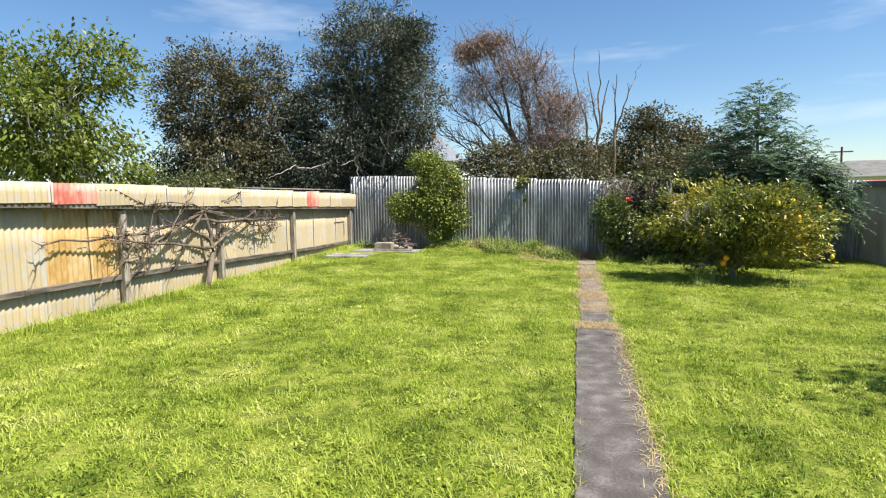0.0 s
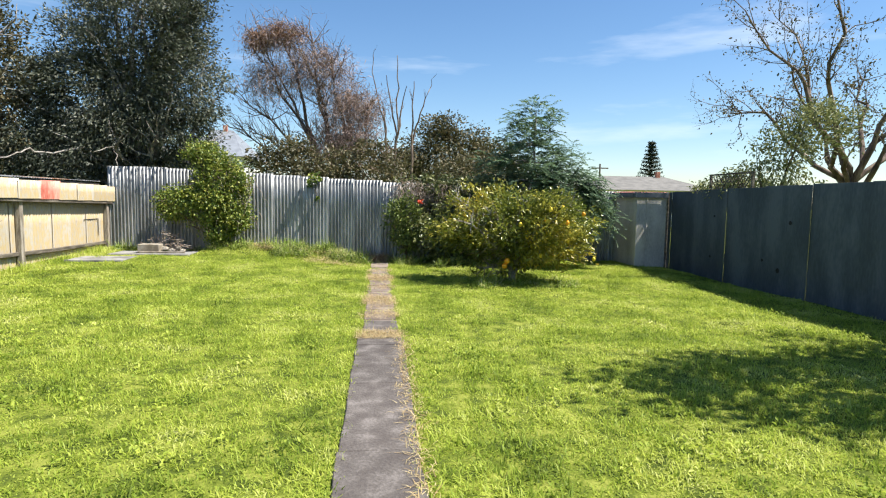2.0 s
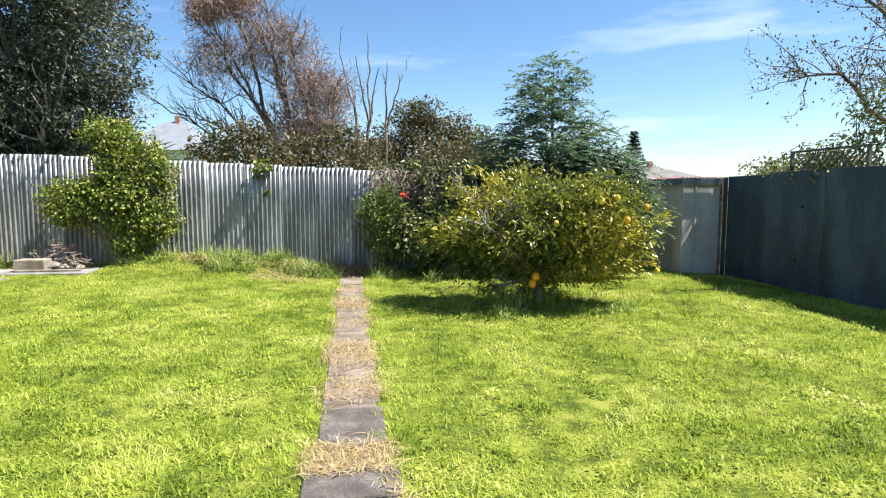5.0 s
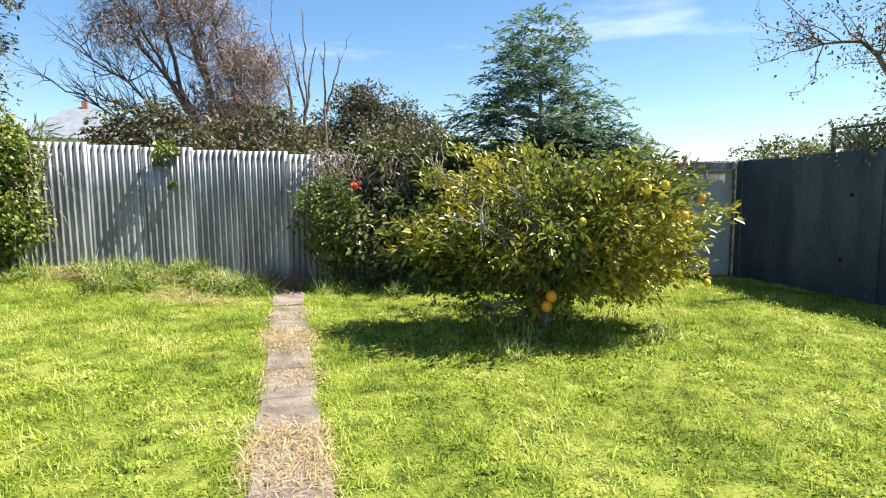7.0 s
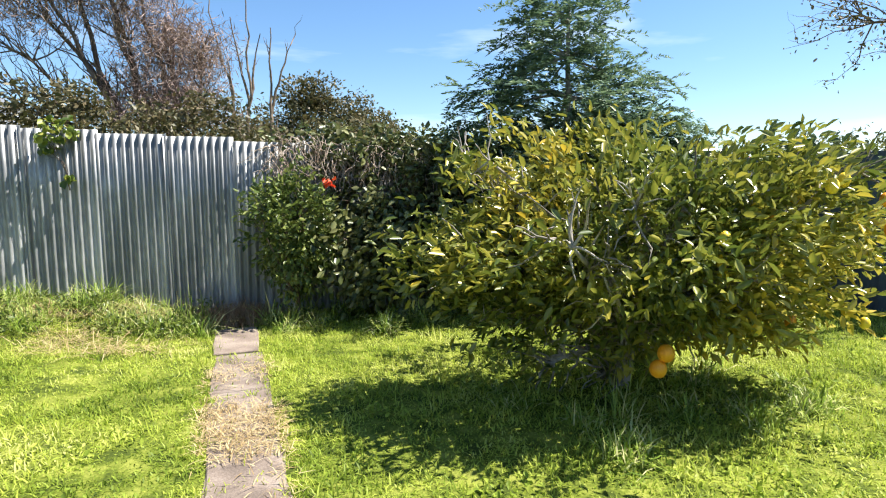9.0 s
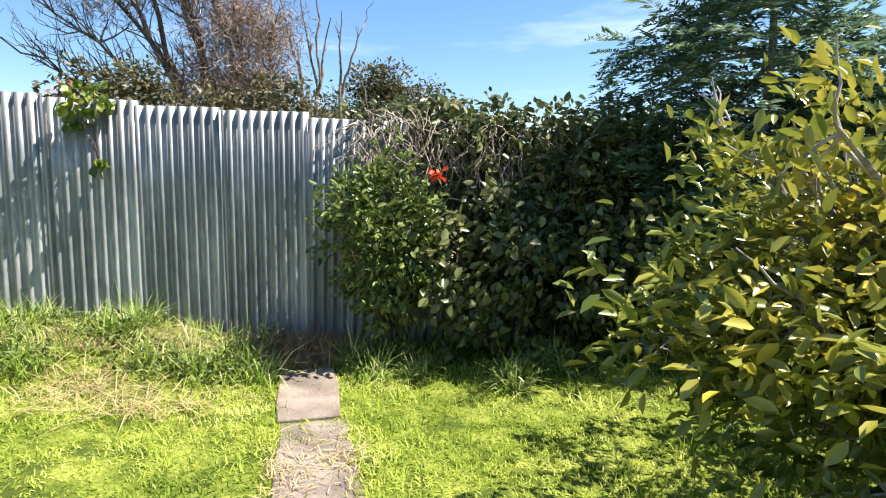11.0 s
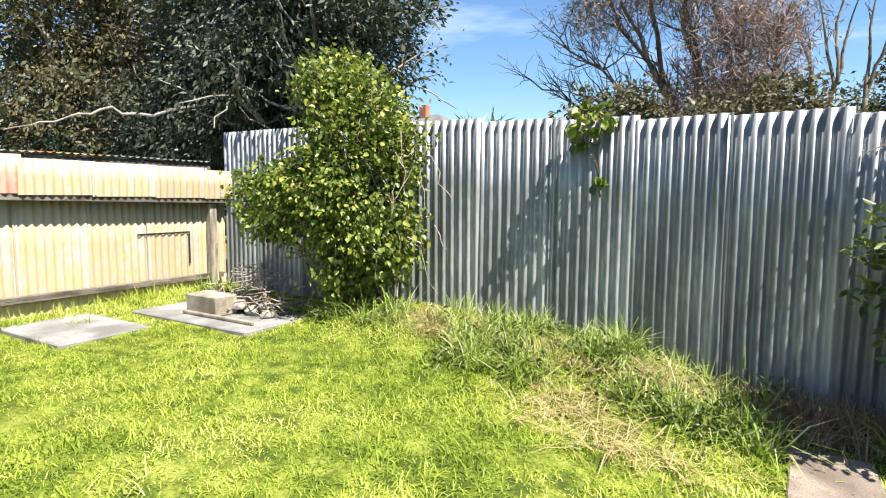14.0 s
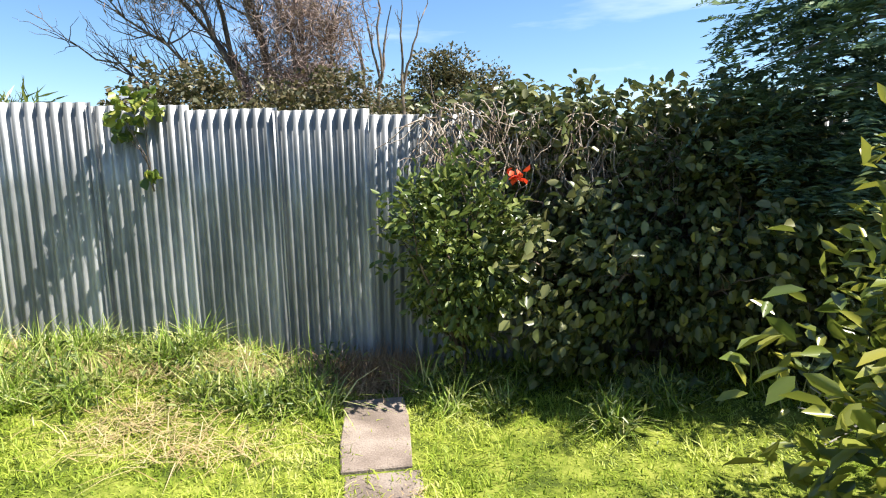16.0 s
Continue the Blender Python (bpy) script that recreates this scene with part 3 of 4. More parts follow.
def fruit_on(t, base, pos, r, material, name):
    bm = bmesh.new()
    bmesh.ops.create_uvsphere(bm, u_segments=12, v_segments=8, radius=r)
    for v in bm.verts:
        v.co.z *= 1.08 if name == "orange" else 1.3
    for f in bm.faces:
        f.smooth = True
    part(name, bm, material, t, at=Matrix.Translation(Vector(pos) - Vector(base)))


# citrus tree
CB = (3.0, 14.0, 0.0)
citrus, cp, _ = plant("citrus_tree", "spreading citrus tree with yellowing leaves and ripe fruit", "tree",
    [((2.75, 13.5, 1.15), (1.05, 0.85, 0.52)), ((3.7, 13.4, 1.15), (0.85, 0.85, 0.70)), ((1.85, 13.8, 1.08), (0.5, 0.5, 0.36)), ((3.35, 13.35, 1.5), (0.75, 0.6, 0.36)), ((3.5, 13.6, 0.75), (0.8, 0.45, 0.36)), ((1.65, 14.2, 1.0), (0.5, 0.42, 0.36)), ((2.3, 14.1, 1.1), (0.7, 0.5, 0.5)), ((4.0, 13.6, 0.75), (0.6, 0.5, 0.4)), ((3.0, 13.8, 0.55), (0.7, 0.35, 0.28)), ((2.4, 13.5, 1.0), (0.45, 0.35, 0.33)), ((3.15, 13.5, 0.85), (0.5, 0.3, 0.35)), ((2.9, 14.9, 1.35), (0.8, 0.5, 0.4)), ((2.05, 14.1, 1.62), (0.45, 0.4, 0.32)), ((2.75, 13.95, 1.68), (0.55, 0.45, 0.28)), ((3.9, 14.5, 1.4), (0.7, 0.6, 0.4)), ((2.7, 14.0, 0.5), (0.9, 0.4, 0.32)), ((2.1, 14.0, 0.75), (0.5, 0.4, 0.3))],
    800, 26, 0.125, L_LEMON, 0.082, CB, M_GREYBARK, 0.08, 0.42, -0.05, 0.4, 46, 900, 0.30, fork=0.3)
for p in ((2.66, 13.2, 0.40), (2.70, 13.18, 0.50)):
    fruit_on(citrus, CB, p, 0.054, M_ORANGE, "orange")
pick = cp[(cp[:, 1] < 13.3) & (cp[:, 0] > 2.3)]
for i in rng.choice(len(pick), 15, replace=False):
    fruit_on(citrus, CB, pick[i] + np.array([-0.03, -0.06, -0.06]), 0.036, M_LEMON if i % 3 else M_ORANGE, "lemon")

# climber on the back fence
plant("climbing_vine", "bushy green climber mounded against the iron fence", "climber",
    [((-4.95, 17.4, 1.45), (0.45, 0.3, 0.40)), ((-4.15, 17.4, 1.5), (0.72, 0.38, 0.58)), ((-3.5, 17.42, 1.15), (0.36, 0.3, 0.42)), ((-3.9, 17.55, 2.25), (0.60, 0.3, 0.52)), ((-4.35, 17.75, 2.75), (0.45, 0.25, 0.32)), ((-3.45, 17.5, 1.95), (0.30, 0.22, 0.38)), ((-3.9, 17.4, 0.75), (0.3, 0.25, 0.25))],
    760, 30, 0.12, L_VINE, 0.056, (-3.95, 17.5, 0.2), M_BARK, 0.05, 0.8, 0.25, 0.2, 26, 420, 0.3)
vstems = []
for _ in range(170):
    a = np.array([rng.normal(-3.75, 0.35), rng.uniform(17.2, 17.5), rng.uniform(1.1, 2.3)])
    vstems.append(limb(a, a + np.array([rng.normal(0, 0.16), rng.normal(-0.02, 0.05), rng.uniform(-0.6, -0.1)]), 0.006, 0.003, 0.3, 6))
tagged(part("dry_vine_tangle", tubes(vstems, 4), M_STICK), "dry brown stems hanging in the green climber", "dry vine", kind="stuff")
# sprig of vine over the fence top
plant("vine_sprig", "light green vine sprig hanging over the fence top", "climber",
    [((-1.5, 17.77, 2.2), (0.22, 0.07, 0.12)), ((-1.62, 17.76, 2.02), (0.10, 0.05, 0.14)), ((-1.44, 17.77, 1.75), (0.03, 0.03, 0.25))],
    22, 5, 0.04, L_VINE, 0.08, (-1.45, 17.80, 1.62), M_BARK, 0.008, 0.85, 0.3, 0.1, 5, 12, 0.12)
# shrub with a red flower
shrub, _, _ = plant("flowering_shrub", "leafy green shrub with one red flower by the fence", "shrub",
    [((0.85, 17.0, 1.2), (0.48, 0.4, 0.55)), ((0.9, 17.1, 0.7), (0.4, 0.35, 0.45))],
    150, 26, 0.1, L_HIB, 0.07, (0.9, 17.15, 0.0), M_BARK, 0.035, 0.5, 0.1, 0.3, 14, 60, 0.2)
part("flower", leaves(np.array([1.22, 16.72, 1.6]) - np.array([0.9, 17.15, 0]) + rng.normal(0, 0.018, (16, 3)), 0.06, 0.8), M_FLOWER, shrub, "red blossom")
# hedge of creeper on the rest of the back fence
plant("ivy_hedge", "dark tangled creeper hedge over the back fence", "hedge",
    [((2.2, 17.5, 1.3), (1.3, 0.4, 0.85)), ((4.2, 17.5, 1.3), (1.6, 0.4, 0.8)), ((1.9, 17.55, 2.05), (1.1, 0.35, 0.25)), ((3.6, 17.65, 2.03), (1.2, 0.35, 0.24)), ((2.0, 16.9, 0.8), (0.9, 0.45, 0.7)), ((3.4, 16.5, 0.8), (1.0, 0.5, 0.7)), ((2.9, 17.2, 1.8), (0.9, 0.4, 0.45))],
    700, 26, 0.14, L_IVY, 0.085, (2.6, 17.5, 0.0), M_BARK, 0.06, 0.65, 0.2, 0.25, 30, 420, 0.35)
dry = []
for _ in range(420):
    a = np.array([rng.uniform(0.62, 2.7), rng.uniform(17.15, 17.5), rng.uniform(1.75, 2.18)])
    a[2] -= 0.12 * max(0, a[0] - 1.2)
    b = a + np.array([rng.normal(0, 0.13), rng.normal(-0.05, 0.06), rng.uniform(-0.42, -0.05)])
    dry.append(limb(a, b, 0.006, 0.003, 0.35, 6))
tagged(part("dry_vine_tangle", tubes(dry, 4), M_STICK), "tangle of dry brown vine stems on the fence top", "dry vine", kind="stuff")

# wattle: pinnate fronds
WB = (3.9, 16.6, 0.0)
wattle = thing("wattle_tree", "feathery blue-green wattle tree behind the citrus", "tree", at=WB)
wpts, wcc = clumps([((4.1, 16.5, 2.6), (0.90, 0.7, 0.80)), ((4.05, 16.5, 3.5), (0.50, 0.45, 0.65)), ((4.8, 16.3, 2.2), (0.85, 0.6, 0.7)), ((5.3, 16.2, 1.5), (0.7, 0.5, 0.6)), ((3.2, 16.6, 2.3), (0.5, 0.5, 0.5)), ((4.0, 16.4, 1.6), (1.0, 0.5, 0.5)), ((5.2, 16.2, 1.9), (0.6, 0.45, 0.5))], 520, 5, 0.15)
wl_ = [limb(np.array(WB) - np.array([0, 0, 0.1]), (4.1, 16.5, 3.95), 0.07, 0.015, 0.06, 10)]
for i in range(0, len(wcc), 7):
    wl_.append(limb(wl_[0][0][min(8, 2 + int(wcc[i][2] * 1.8))], wcc[i], 0.022, 0.005, 0.1, 7, 0.05))
part("trunk", tubes([(p - np.array(WB), q) for p, q in wl_]), M_GREYBARK, wattle)
LV, LG = [], []
for c in wpts:
    d = c - np.array([4.15, 16.5, c[2] - 0.3])
    d = d / (np.linalg.norm(d) + 1e-6) + rng.normal(0, 0.45, 3)
    d /= np.linalg.norm(d)
    side = np.cross(d, [0, 0, 1.0])
    side /= np.linalg.norm(side) + 1e-6
    L = rng.uniform(0.22, 0.42)
    t = np.linspace(0.1, 1, 13)[:, None]
    spine = c + d * L * t - np.array([0, 0, 1.0]) * (t ** 2) * L * 0.45
    for s in (-1, 1):
        LV.append(spine)
        LG.append(np.broadcast_to((side * s + d * 0.5) * 4, spine.shape) + np.zeros_like(spine))
LV, LG = np.concatenate(LV), np.concatenate(LG)
part("crown", leaves(LV - np.array(WB), 0.085, 0.26, 0.2, 0.1, 0.5, LG), L_WATTLE, wattle)

# beyond the back fence
plant("grey_green_bush", "grey-green bushy tree behind the back fence", "tree", [((5.0, 40.0, 4.2), (3.6, 1.5, 2.4)), ((4.0, 40.0, 6.3), (1.2, 0.9, 0.9)), ((1.5, 39.5, 3.6), (1.6, 1.2, 1.4))], 640, 32, 0.36, L_OLIVE, 0.2, (3.9, 40, 0), M_BARK, 0.16, 0.5)
plant("olive_bush", "olive-green rounded bush behind the back fence", "bush", [((3.4, 26, 2.8), (1.1, 0.8, 0.8)), ((4.6, 26, 2.5), (1.0, 0.8, 0.8))], 200, 26, 0.18, L_OLIVE, 0.12, (3.9, 26, 0), M_BARK, 0.05, 0.5)
plant("dark_round_tree", "dark green rounded tree far behind the fence", "tree", [((8.6, 45, 3.6), (3.6, 2, 2.2))], 160, 26, 0.4, L_IVY, 0.3, (8.6, 45, 0), M_BARK, 0.2, 0.6)

BT = np.array([-1.8, 30.0, 0.0])
brown = thing("windswept_tree", "wind-leaned bare tree with mauve-brown twigs", "tree", at=tuple(BT))
bl = []
for tip, r in (((-5.4, 30, 9.2), 0.11), ((-3.4, 30.3, 9.3), 0.10), ((-5.6, 30, 8.3), 0.13), ((-4.6, 30.4, 9.4), 0.14), ((-3.6, 29.6, 8.6), 0.13), ((-2.4, 30, 8.2), 0.12), ((-6.2, 29.8, 6.3), 0.09), ((-1.2, 30.4, 6.9), 0.10), ((-0.4, 30, 5.8), 0.09), ((-5.6, 30.2, 4.6), 0.08), ((-7.2, 30, 5.2), 0.07)):
    bl.append(limb(BT + rng.normal(0, 0.25, 3) * np.array([1, 1, 0]), tip, r * 0.9, 0.022, 0.16, 12, 0.09))
big = list(bl)
tw = twigs(big, 300, 1.3, 0.028, 0.45, 0.25)
bl += tw + twigs(tw, 800, 0.6, 0.014, 0.6, 0.2)
part("trunk", tubes([(p - BT, q) for p, q in bl], 5), M_BARK, brown)
bp, _ = clumps([((-1.4, 30, 5.3), (1.5, 1.2, 1.7)), ((-4.5, 30, 8.9), (1.4, 0.9, 0.6)), ((-2.7, 30, 7.6), (1.5, 1.0, 1.1)), ((-4.8, 30, 7.0), (1.3, 0.8, 1.1)), ((-0.9, 30, 6.0), (1.3, 0.9, 0.9)), ((-1.5, 30, 3.6), (2.2, 1.2, 1.2))], 860, 30, 0.45)
part("crown", leaves(bp - BT, 0.28, 0.085, 0.3, 0.05, 0.1), L_BROWN, brown)
tp_, _ = clumps([((-4.6, 30, 9.2), (1.4, 0.8, 0.35)), ((-5.4, 30, 8.7), (0.6, 0.6, 0.35))], 110, 36, 0.25)
part("crown_top", leaves(tp_ - BT, 0.16, 0.2, 0.2, 0.05, 0.2), L_RUST, brown, "rusty brown dry foliage")
plant("dark_hedge", "dark green hedge behind the back fence", "hedge", [((-3.6, 27, 2.9), (1.7, 1.0, 1.4)), ((-0.8, 28, 2.8), (2.0, 1.0, 1.4))], 420, 28, 0.22, L_OLIVE, 0.15, (-3, 27, 0), M_BARK, 0.1, 0.5)

DT = np.array([0.9, 38.0, 0.0])
dead = thing("dead_tree", "bare dead tree with upright grey branches", "tree", at=tuple(DT))
dl = []
for stem, tips in (((0.55, 38, 4.6), ((-0.3, 38, 10.0), (0.3, 38, 7.4))), ((1.1, 38, 5.2), ((1.15, 38, 10.4), (1.75, 38, 8.6), (0.5, 38, 9.2))), ((2.1, 38, 5.0), ((2.2, 38, 8.9), (3.3, 38, 8.7)))):
    dl.append(limb(DT + np.array([stem[0] - 0.9, 0, 0]), stem, 0.13, 0.09, 0.10))
    for tip in tips:
        dl.append(limb(stem, tip, 0.075, 0.022, 0.16, 9))
dl += twigs(dl, 40, 0.9, 0.022, 0.4, 0.5)
part("trunk", tubes([(p - DT, q) for p, q in dl], 6), M_BARK, dead)

DK = (-6.3, 19.7, 0.0)
dark, _, _ = plant("dark_evergreen", "large dark evergreen tree with scattered silvery leaves", "tree",
    [((-6.75, 19.6, 6.1), (2.0, 1.3, 2.0)), ((-5.35, 19.4, 4.8), (1.25, 1.0, 1.5)), ((-8.0, 19.5, 4.3), (1.7, 1.3, 1.6)), ((-6.7, 19.4, 3.3), (2.3, 1.1, 1.3)), ((-8.7, 19.0, 2.7), (1.7, 1.0, 1.1)), ((-5.5, 19.5, 6.7), (0.95, 0.9, 0.9))],
    1700, 48, 0.22, L_DARK, 0.11, DK, M_GREYBARK, 0.2, 0.36, 0.1, 0.25, 60, 520, 0.8)
for p in (((-7.2, 19.2, 3.0), (-8.4, 17.7, 2.7), (-8.6, 16.3, 2.35)), ((-6.0, 19.4, 2.6), (-5.0, 19.1, 4.4), (-4.5, 19.0, 6.0)), ((-6.0, 19.4, 2.4), (-4.9, 19.3, 3.6), (-4.2, 19.2, 4.9))):
    lower, upper = limb(p[0], p[1], 0.03, 0.02, 0.16, 10), limb(p[1], p[2], 0.02, 0.006, 0.20, 11)
    line = (np.concatenate([lower[0], upper[0][1:]]) - np.array(DK), np.concatenate([lower[1], upper[1][1:]]))
    part("limb", tubes([line], 7), M_GREYBARK, dark, "pale grey crooked branch")
plant("olive_tree", "olive-brown rounded tree behind the cream fence", "tree",
    [((-12.6, 19.0, 5.2), (1.9, 1.4, 2.0)), ((-10.6, 19.5, 4.8), (1.6, 1.2, 2.1)), ((-11.6, 18.6, 3.0), (2.6, 1.2, 1.3))],
    1000, 44, 0.22, L_OLIVE, 0.11, (-11.6, 19, 0), M_GREYBARK, 0.18, 0.45, 0.1, 0.3, 30, 260, 0.8)
plant("lime_tree", "bright yellow-green tree behind the cream fence", "tree",
    [((-13.4, 13.6, 3.6), (1.6, 1.3, 1.6)), ((-12.0, 14.0, 2.9), (1.3, 1.1, 1.0)), ((-15.4, 14.0, 4.2), (1.9, 1.3, 2.2)), ((-12.9, 14.6, 5.3), (1.7, 1.2, 1.1))],
    560, 32, 0.24, L_LIME, 0.15, (-13.4, 14, 0), M_GREYBARK, 0.14, 0.45, 0.2, 0.3, 26, 200, 0.7)
plant("laurel_hedge", "glossy green hedge just behind the cream fence", "hedge", [((-10.2, 15.6, 2.1), (1.1, 0.7, 0.55)), ((-11.6, 15.4, 2.0), (1.0, 0.7, 0.6))], 150, 28, 0.15, L_IVY, 0.10, (-10.6, 15.6, 0), M_BARK, 0.06, 0.4)
# Near-black pine tones here paint the deep shade into the shrub's leaves.
plant("understory_shrub", "shrub behind the cream fence with leaves coloured dark as shade", "shrub", [((-8.6, 20.5, 1.9), (1.5, 0.9, 1.2)), ((-10.8, 20, 2.0), (1.6, 0.9, 1.4)), ((-6.2, 20.5, 1.9), (1.2, 0.7, 1.2)), ((-10.2, 18.2, 2.0), (1.4, 0.8, 1.0)), ((-13, 18, 2.2), (1.6, 0.9, 1.3))], 520, 28, 0.2, L_PINE_SHADE, 0.12, (-8.6, 20.5, 0), M_BARK, 0.07, 0.4)

# bare tree beyond the dark fence, and the creeper along its top
def bare_tree(name, label, base, height, spread_x, n):
    B = np.array(base, float)
    t = thing(name, label, "tree", at=base)
    ls = [limb(B, B + np.array([0.1, 0.1, height * 0.35]), 0.12, 0.085, 0.08)]
    f = ls[0][0][-1]
    for i in range(n):
        a = i * 2 * np.pi / n + rng.uniform(-0.3, 0.3)
        ls.append(limb(f - np.array([0, 0, rng.uniform(0, 0.6)]), f + np.array([math.cos(a) * spread_x, math.sin(a) * spread_x, height * rng.uniform(0.22, 0.65)]), 0.075, 0.014, 0.32, 10, 0.06))
    a = twigs(ls[1:], n * 20, 0.9, 0.014, 0.6, 0.25)
    ls += a + twigs(a, n * 60, 0.45, 0.006, 0.7, 0.2)
    part("trunk", tubes([(p - B, q) for p, q in ls], 5), M_BARK, t)
    c = np.concatenate([p[2:] for p, _ in a])
    c = np.repeat(c, 9, 0) + rng.normal(0, 0.11, (len(c) * 9, 3))
    part("crown", leaves(c - B, 0.07, 0.5), L_OLIVE, t)
    return t


bare_tree("sparse_tree", "sparse dark-limbed tree beyond the dark fence", (11.4, 14.9, 0.0), 7.0, 2.6, 11)
# Second tree stays out of view; added only to throw shade on the lawn.
bare_tree("sparse_tree", "unseen sparse tree added beyond the dark fence to shade the lawn", (9.3, 7.0, 0.0), 6.0, 1.7, 8)
plant("fence_creeper", "pale dry creeper spilling over the dark fence", "creeper",
    [((8.5, 14.0, 2.2), (0.6, 1.5, 0.4)), ((8.9, 13.8, 2.9), (0.5, 0.8, 0.6)), ((9.5, 13.5, 3.3), (0.8, 0.7, 0.6)), ((7.75, 13.7, 1.98), (0.2, 0.3, 0.2)), ((7.9, 14.6, 2.05), (0.25, 1.4, 0.14))], 260, 24, 0.13, L_PALE, 0.075, (8.6, 14.2, 0), M_BARK, 0.05, 0.5)
# Added crown, never in view, set where its shadow fills the lawn patch.
plant("unseen_shade_caster", "unseen leafy crown added beyond the dark fence to shade the lawn", "tree", [((7.5, 6.4, 5.2), (1.9, 1.2, 0.8)), ((9.2, 6.6, 5.4), (1.2, 1.2, 0.9))], 250, 26, 0.25, L_OLIVE, 0.16, (9.0, 7.2, 0), M_BARK, 0.1, 0.5)
plant("far_bush", "dark green bushes beyond the dark fence", "bush", [((11.5, 19, 2.0), (1.2, 1.0, 0.7)), ((10.2, 17.6, 2.0), (0.7, 0.6, 0.5))], 120, 26, 0.16, L_IVY, 0.10, (11.3, 19, 0), M_BARK, 0.06, 0.5)

lattice = thing("lattice_panel", "weathered timber lattice showing above the dark fence", "lattice", at=(7.72, 13.3, 1.75))
for i in range(10):
    for sgn in (-1, 1):
        bm = box(bmesh.new(), (-0.004, -0.014, -0.36), (0.004, 0.014, 0.36), 0.002)
        part("slat", bm, M_TIMBER, lattice, at=pose(0.010 * sgn, 0.1 + i * 0.11, 0.28, 45 * sgn, 0, 0))
part("top_rail", slab_bm((-0.02, -0.2, 0.55), (0.02, 1.35, 0.585), 0.003), M_TIMBER, lattice)
for py in (-0.17, 1.3):
    part("post", slab_bm((-0.025, py, -1.8), (0.025, py + 0.05, 0.548), 0.003), M_TIMBER, lattice)
plant("palm_bush", "small dark spiky palm behind the back fence", "palm", [((-5.7, 24, 2.6), (0.7, 0.5, 0.4))], 40, 24, 0.14, L_HIB, 0.34, (-5.7, 24, 0), M_BARK, 0.07, 0.1, 0.1, 0.2)

# Norfolk pine
NP = np.array([33.5, 70.0, 0.0])
pine = thing("norfolk_pine", "dark tiered conifer on the far skyline", "tree", at=tuple(NP))
nl, nv, ng = [limb(NP, NP + np.array([0, 0, 9.1]), 0.25, 0.03, 0.0)], [], []
for i in range(14):
    z = 2.6 + i * 0.48
    R = 2.1 * (1 - (z - 2.0) / 7.6) + 0.12
    for j in range(9):
        a = j * 2 * np.pi / 9 + i * 0.4
        d = np.array([math.cos(a), math.sin(a), 0.22])
        ln = limb(NP + np.array([0, 0, z]), NP + np.array([0, 0, z]) + d * R, 0.035, 0.015, 0.02, 6)
        nl.append(ln)
        nv.append(np.repeat(ln[0], 9, 0) + rng.normal(0, 0.05, (54, 3)))
part("trunk", tubes([(p - NP, q) for p, q in nl], 5), M_BARK, pine)
part("crown", leaves(np.concatenate(nv) - NP, 0.26, 0.3, -0.2), L_PINE_SHADE, pine)


# ---- far houses ----
def house(label, x0, x1, y0, y1, wall_h, ridge_h, roof_mat, hip=1.2, wall=M_WALLH):
    h = thing("house", label, "house", at=(0, 0, 0))
    part("wall", slab_bm((x0, y0, 0), (x1, y1, wall_h), 0.01), wall, h)
    e, ym = 0.4, (y0 + y1) / 2
    bm = bmesh.new()
    V = [bm.verts.new(v) for v in ((x0 - e, y0 - e, wall_h), (x1 + e, y0 - e, wall_h), (x1 + e, y1 + e, wall_h), (x0 - e, y1 + e, wall_h), (x0 + hip, ym, ridge_h), (x1 - hip, ym, ridge_h))]
    for f in ((0, 1, 5, 4), (1, 2, 5), (2, 3, 4, 5), (3, 0, 4), (3, 2, 1, 0)):
        bm.faces.new([V[i] for i in f])
    part("roof", bm, roof_mat, h)
    for wx in (x0 + 0.25 * (x1 - x0), x0 + 0.7 * (x1 - x0)):
        w = part("window", slab_bm((wx - 0.6, y0 - 0.05, wall_h - 1.6), (wx + 0.6, y0 - 0.003, wall_h - 0.5), 0.01), M_WALLH, h)
        part("pane", slab_bm((wx - 0.52, y0 - 0.07, wall_h - 1.52), (wx + 0.52, y0 - 0.055, wall_h - 0.58), 0.002), M_GLASS, w)
    c = part("chimney", slab_bm((x1 - hip - 0.7, ym - 0.3, ridge_h - 0.5), (x1 - hip - 0.4, ym, ridge_h + 0.35), 0.01), M_BRICK, h)
    return h


house("grey-roofed white house beyond the back fence", -14.2, -10.0, 45, 53, 4.5, 6.8, M_ROOF, 1.4)
house("low pale-roofed house on the far skyline", 14.8, 23.5, 40, 47, 2.5, 3.6, M_ROOF2, 2.0)
house("white and brick house glimpsed through the trees", -16.5, -9.5, 29, 34, 3.2, 4.6, M_ROOF2, 2.0)

# ---- dead creeper on the cream fence ----
DC = np.array([-6.72, 10.75, 0.1])
creeper = thing("dead_creeper", "leafless twisted creeper trained along the cream fence", "creeper", at=tuple(DC))
cl_ = [limb(DC, (-6.78, 11.1, 0.75), 0.07, 0.055, 0.12), limb((-6.78, 11.1, 0.75), (-6.80, 10.9, 1.55), 0.045, 0.03, 0.15)]
for tip in ((8.6, 1.25), (9.2, 0.95), (13.6, 1.35), (12.6, 1.5), (9.8, 1.45), (13.2, 1.15), (7.6, 1.2), (10.1, 0.7)):
    cl_.append(limb(cl_[1][0][rng.integers(1, 7)], (-6.80 + rng.normal(0, 0.02), *tip), 0.032, 0.012, 0.10, 10))
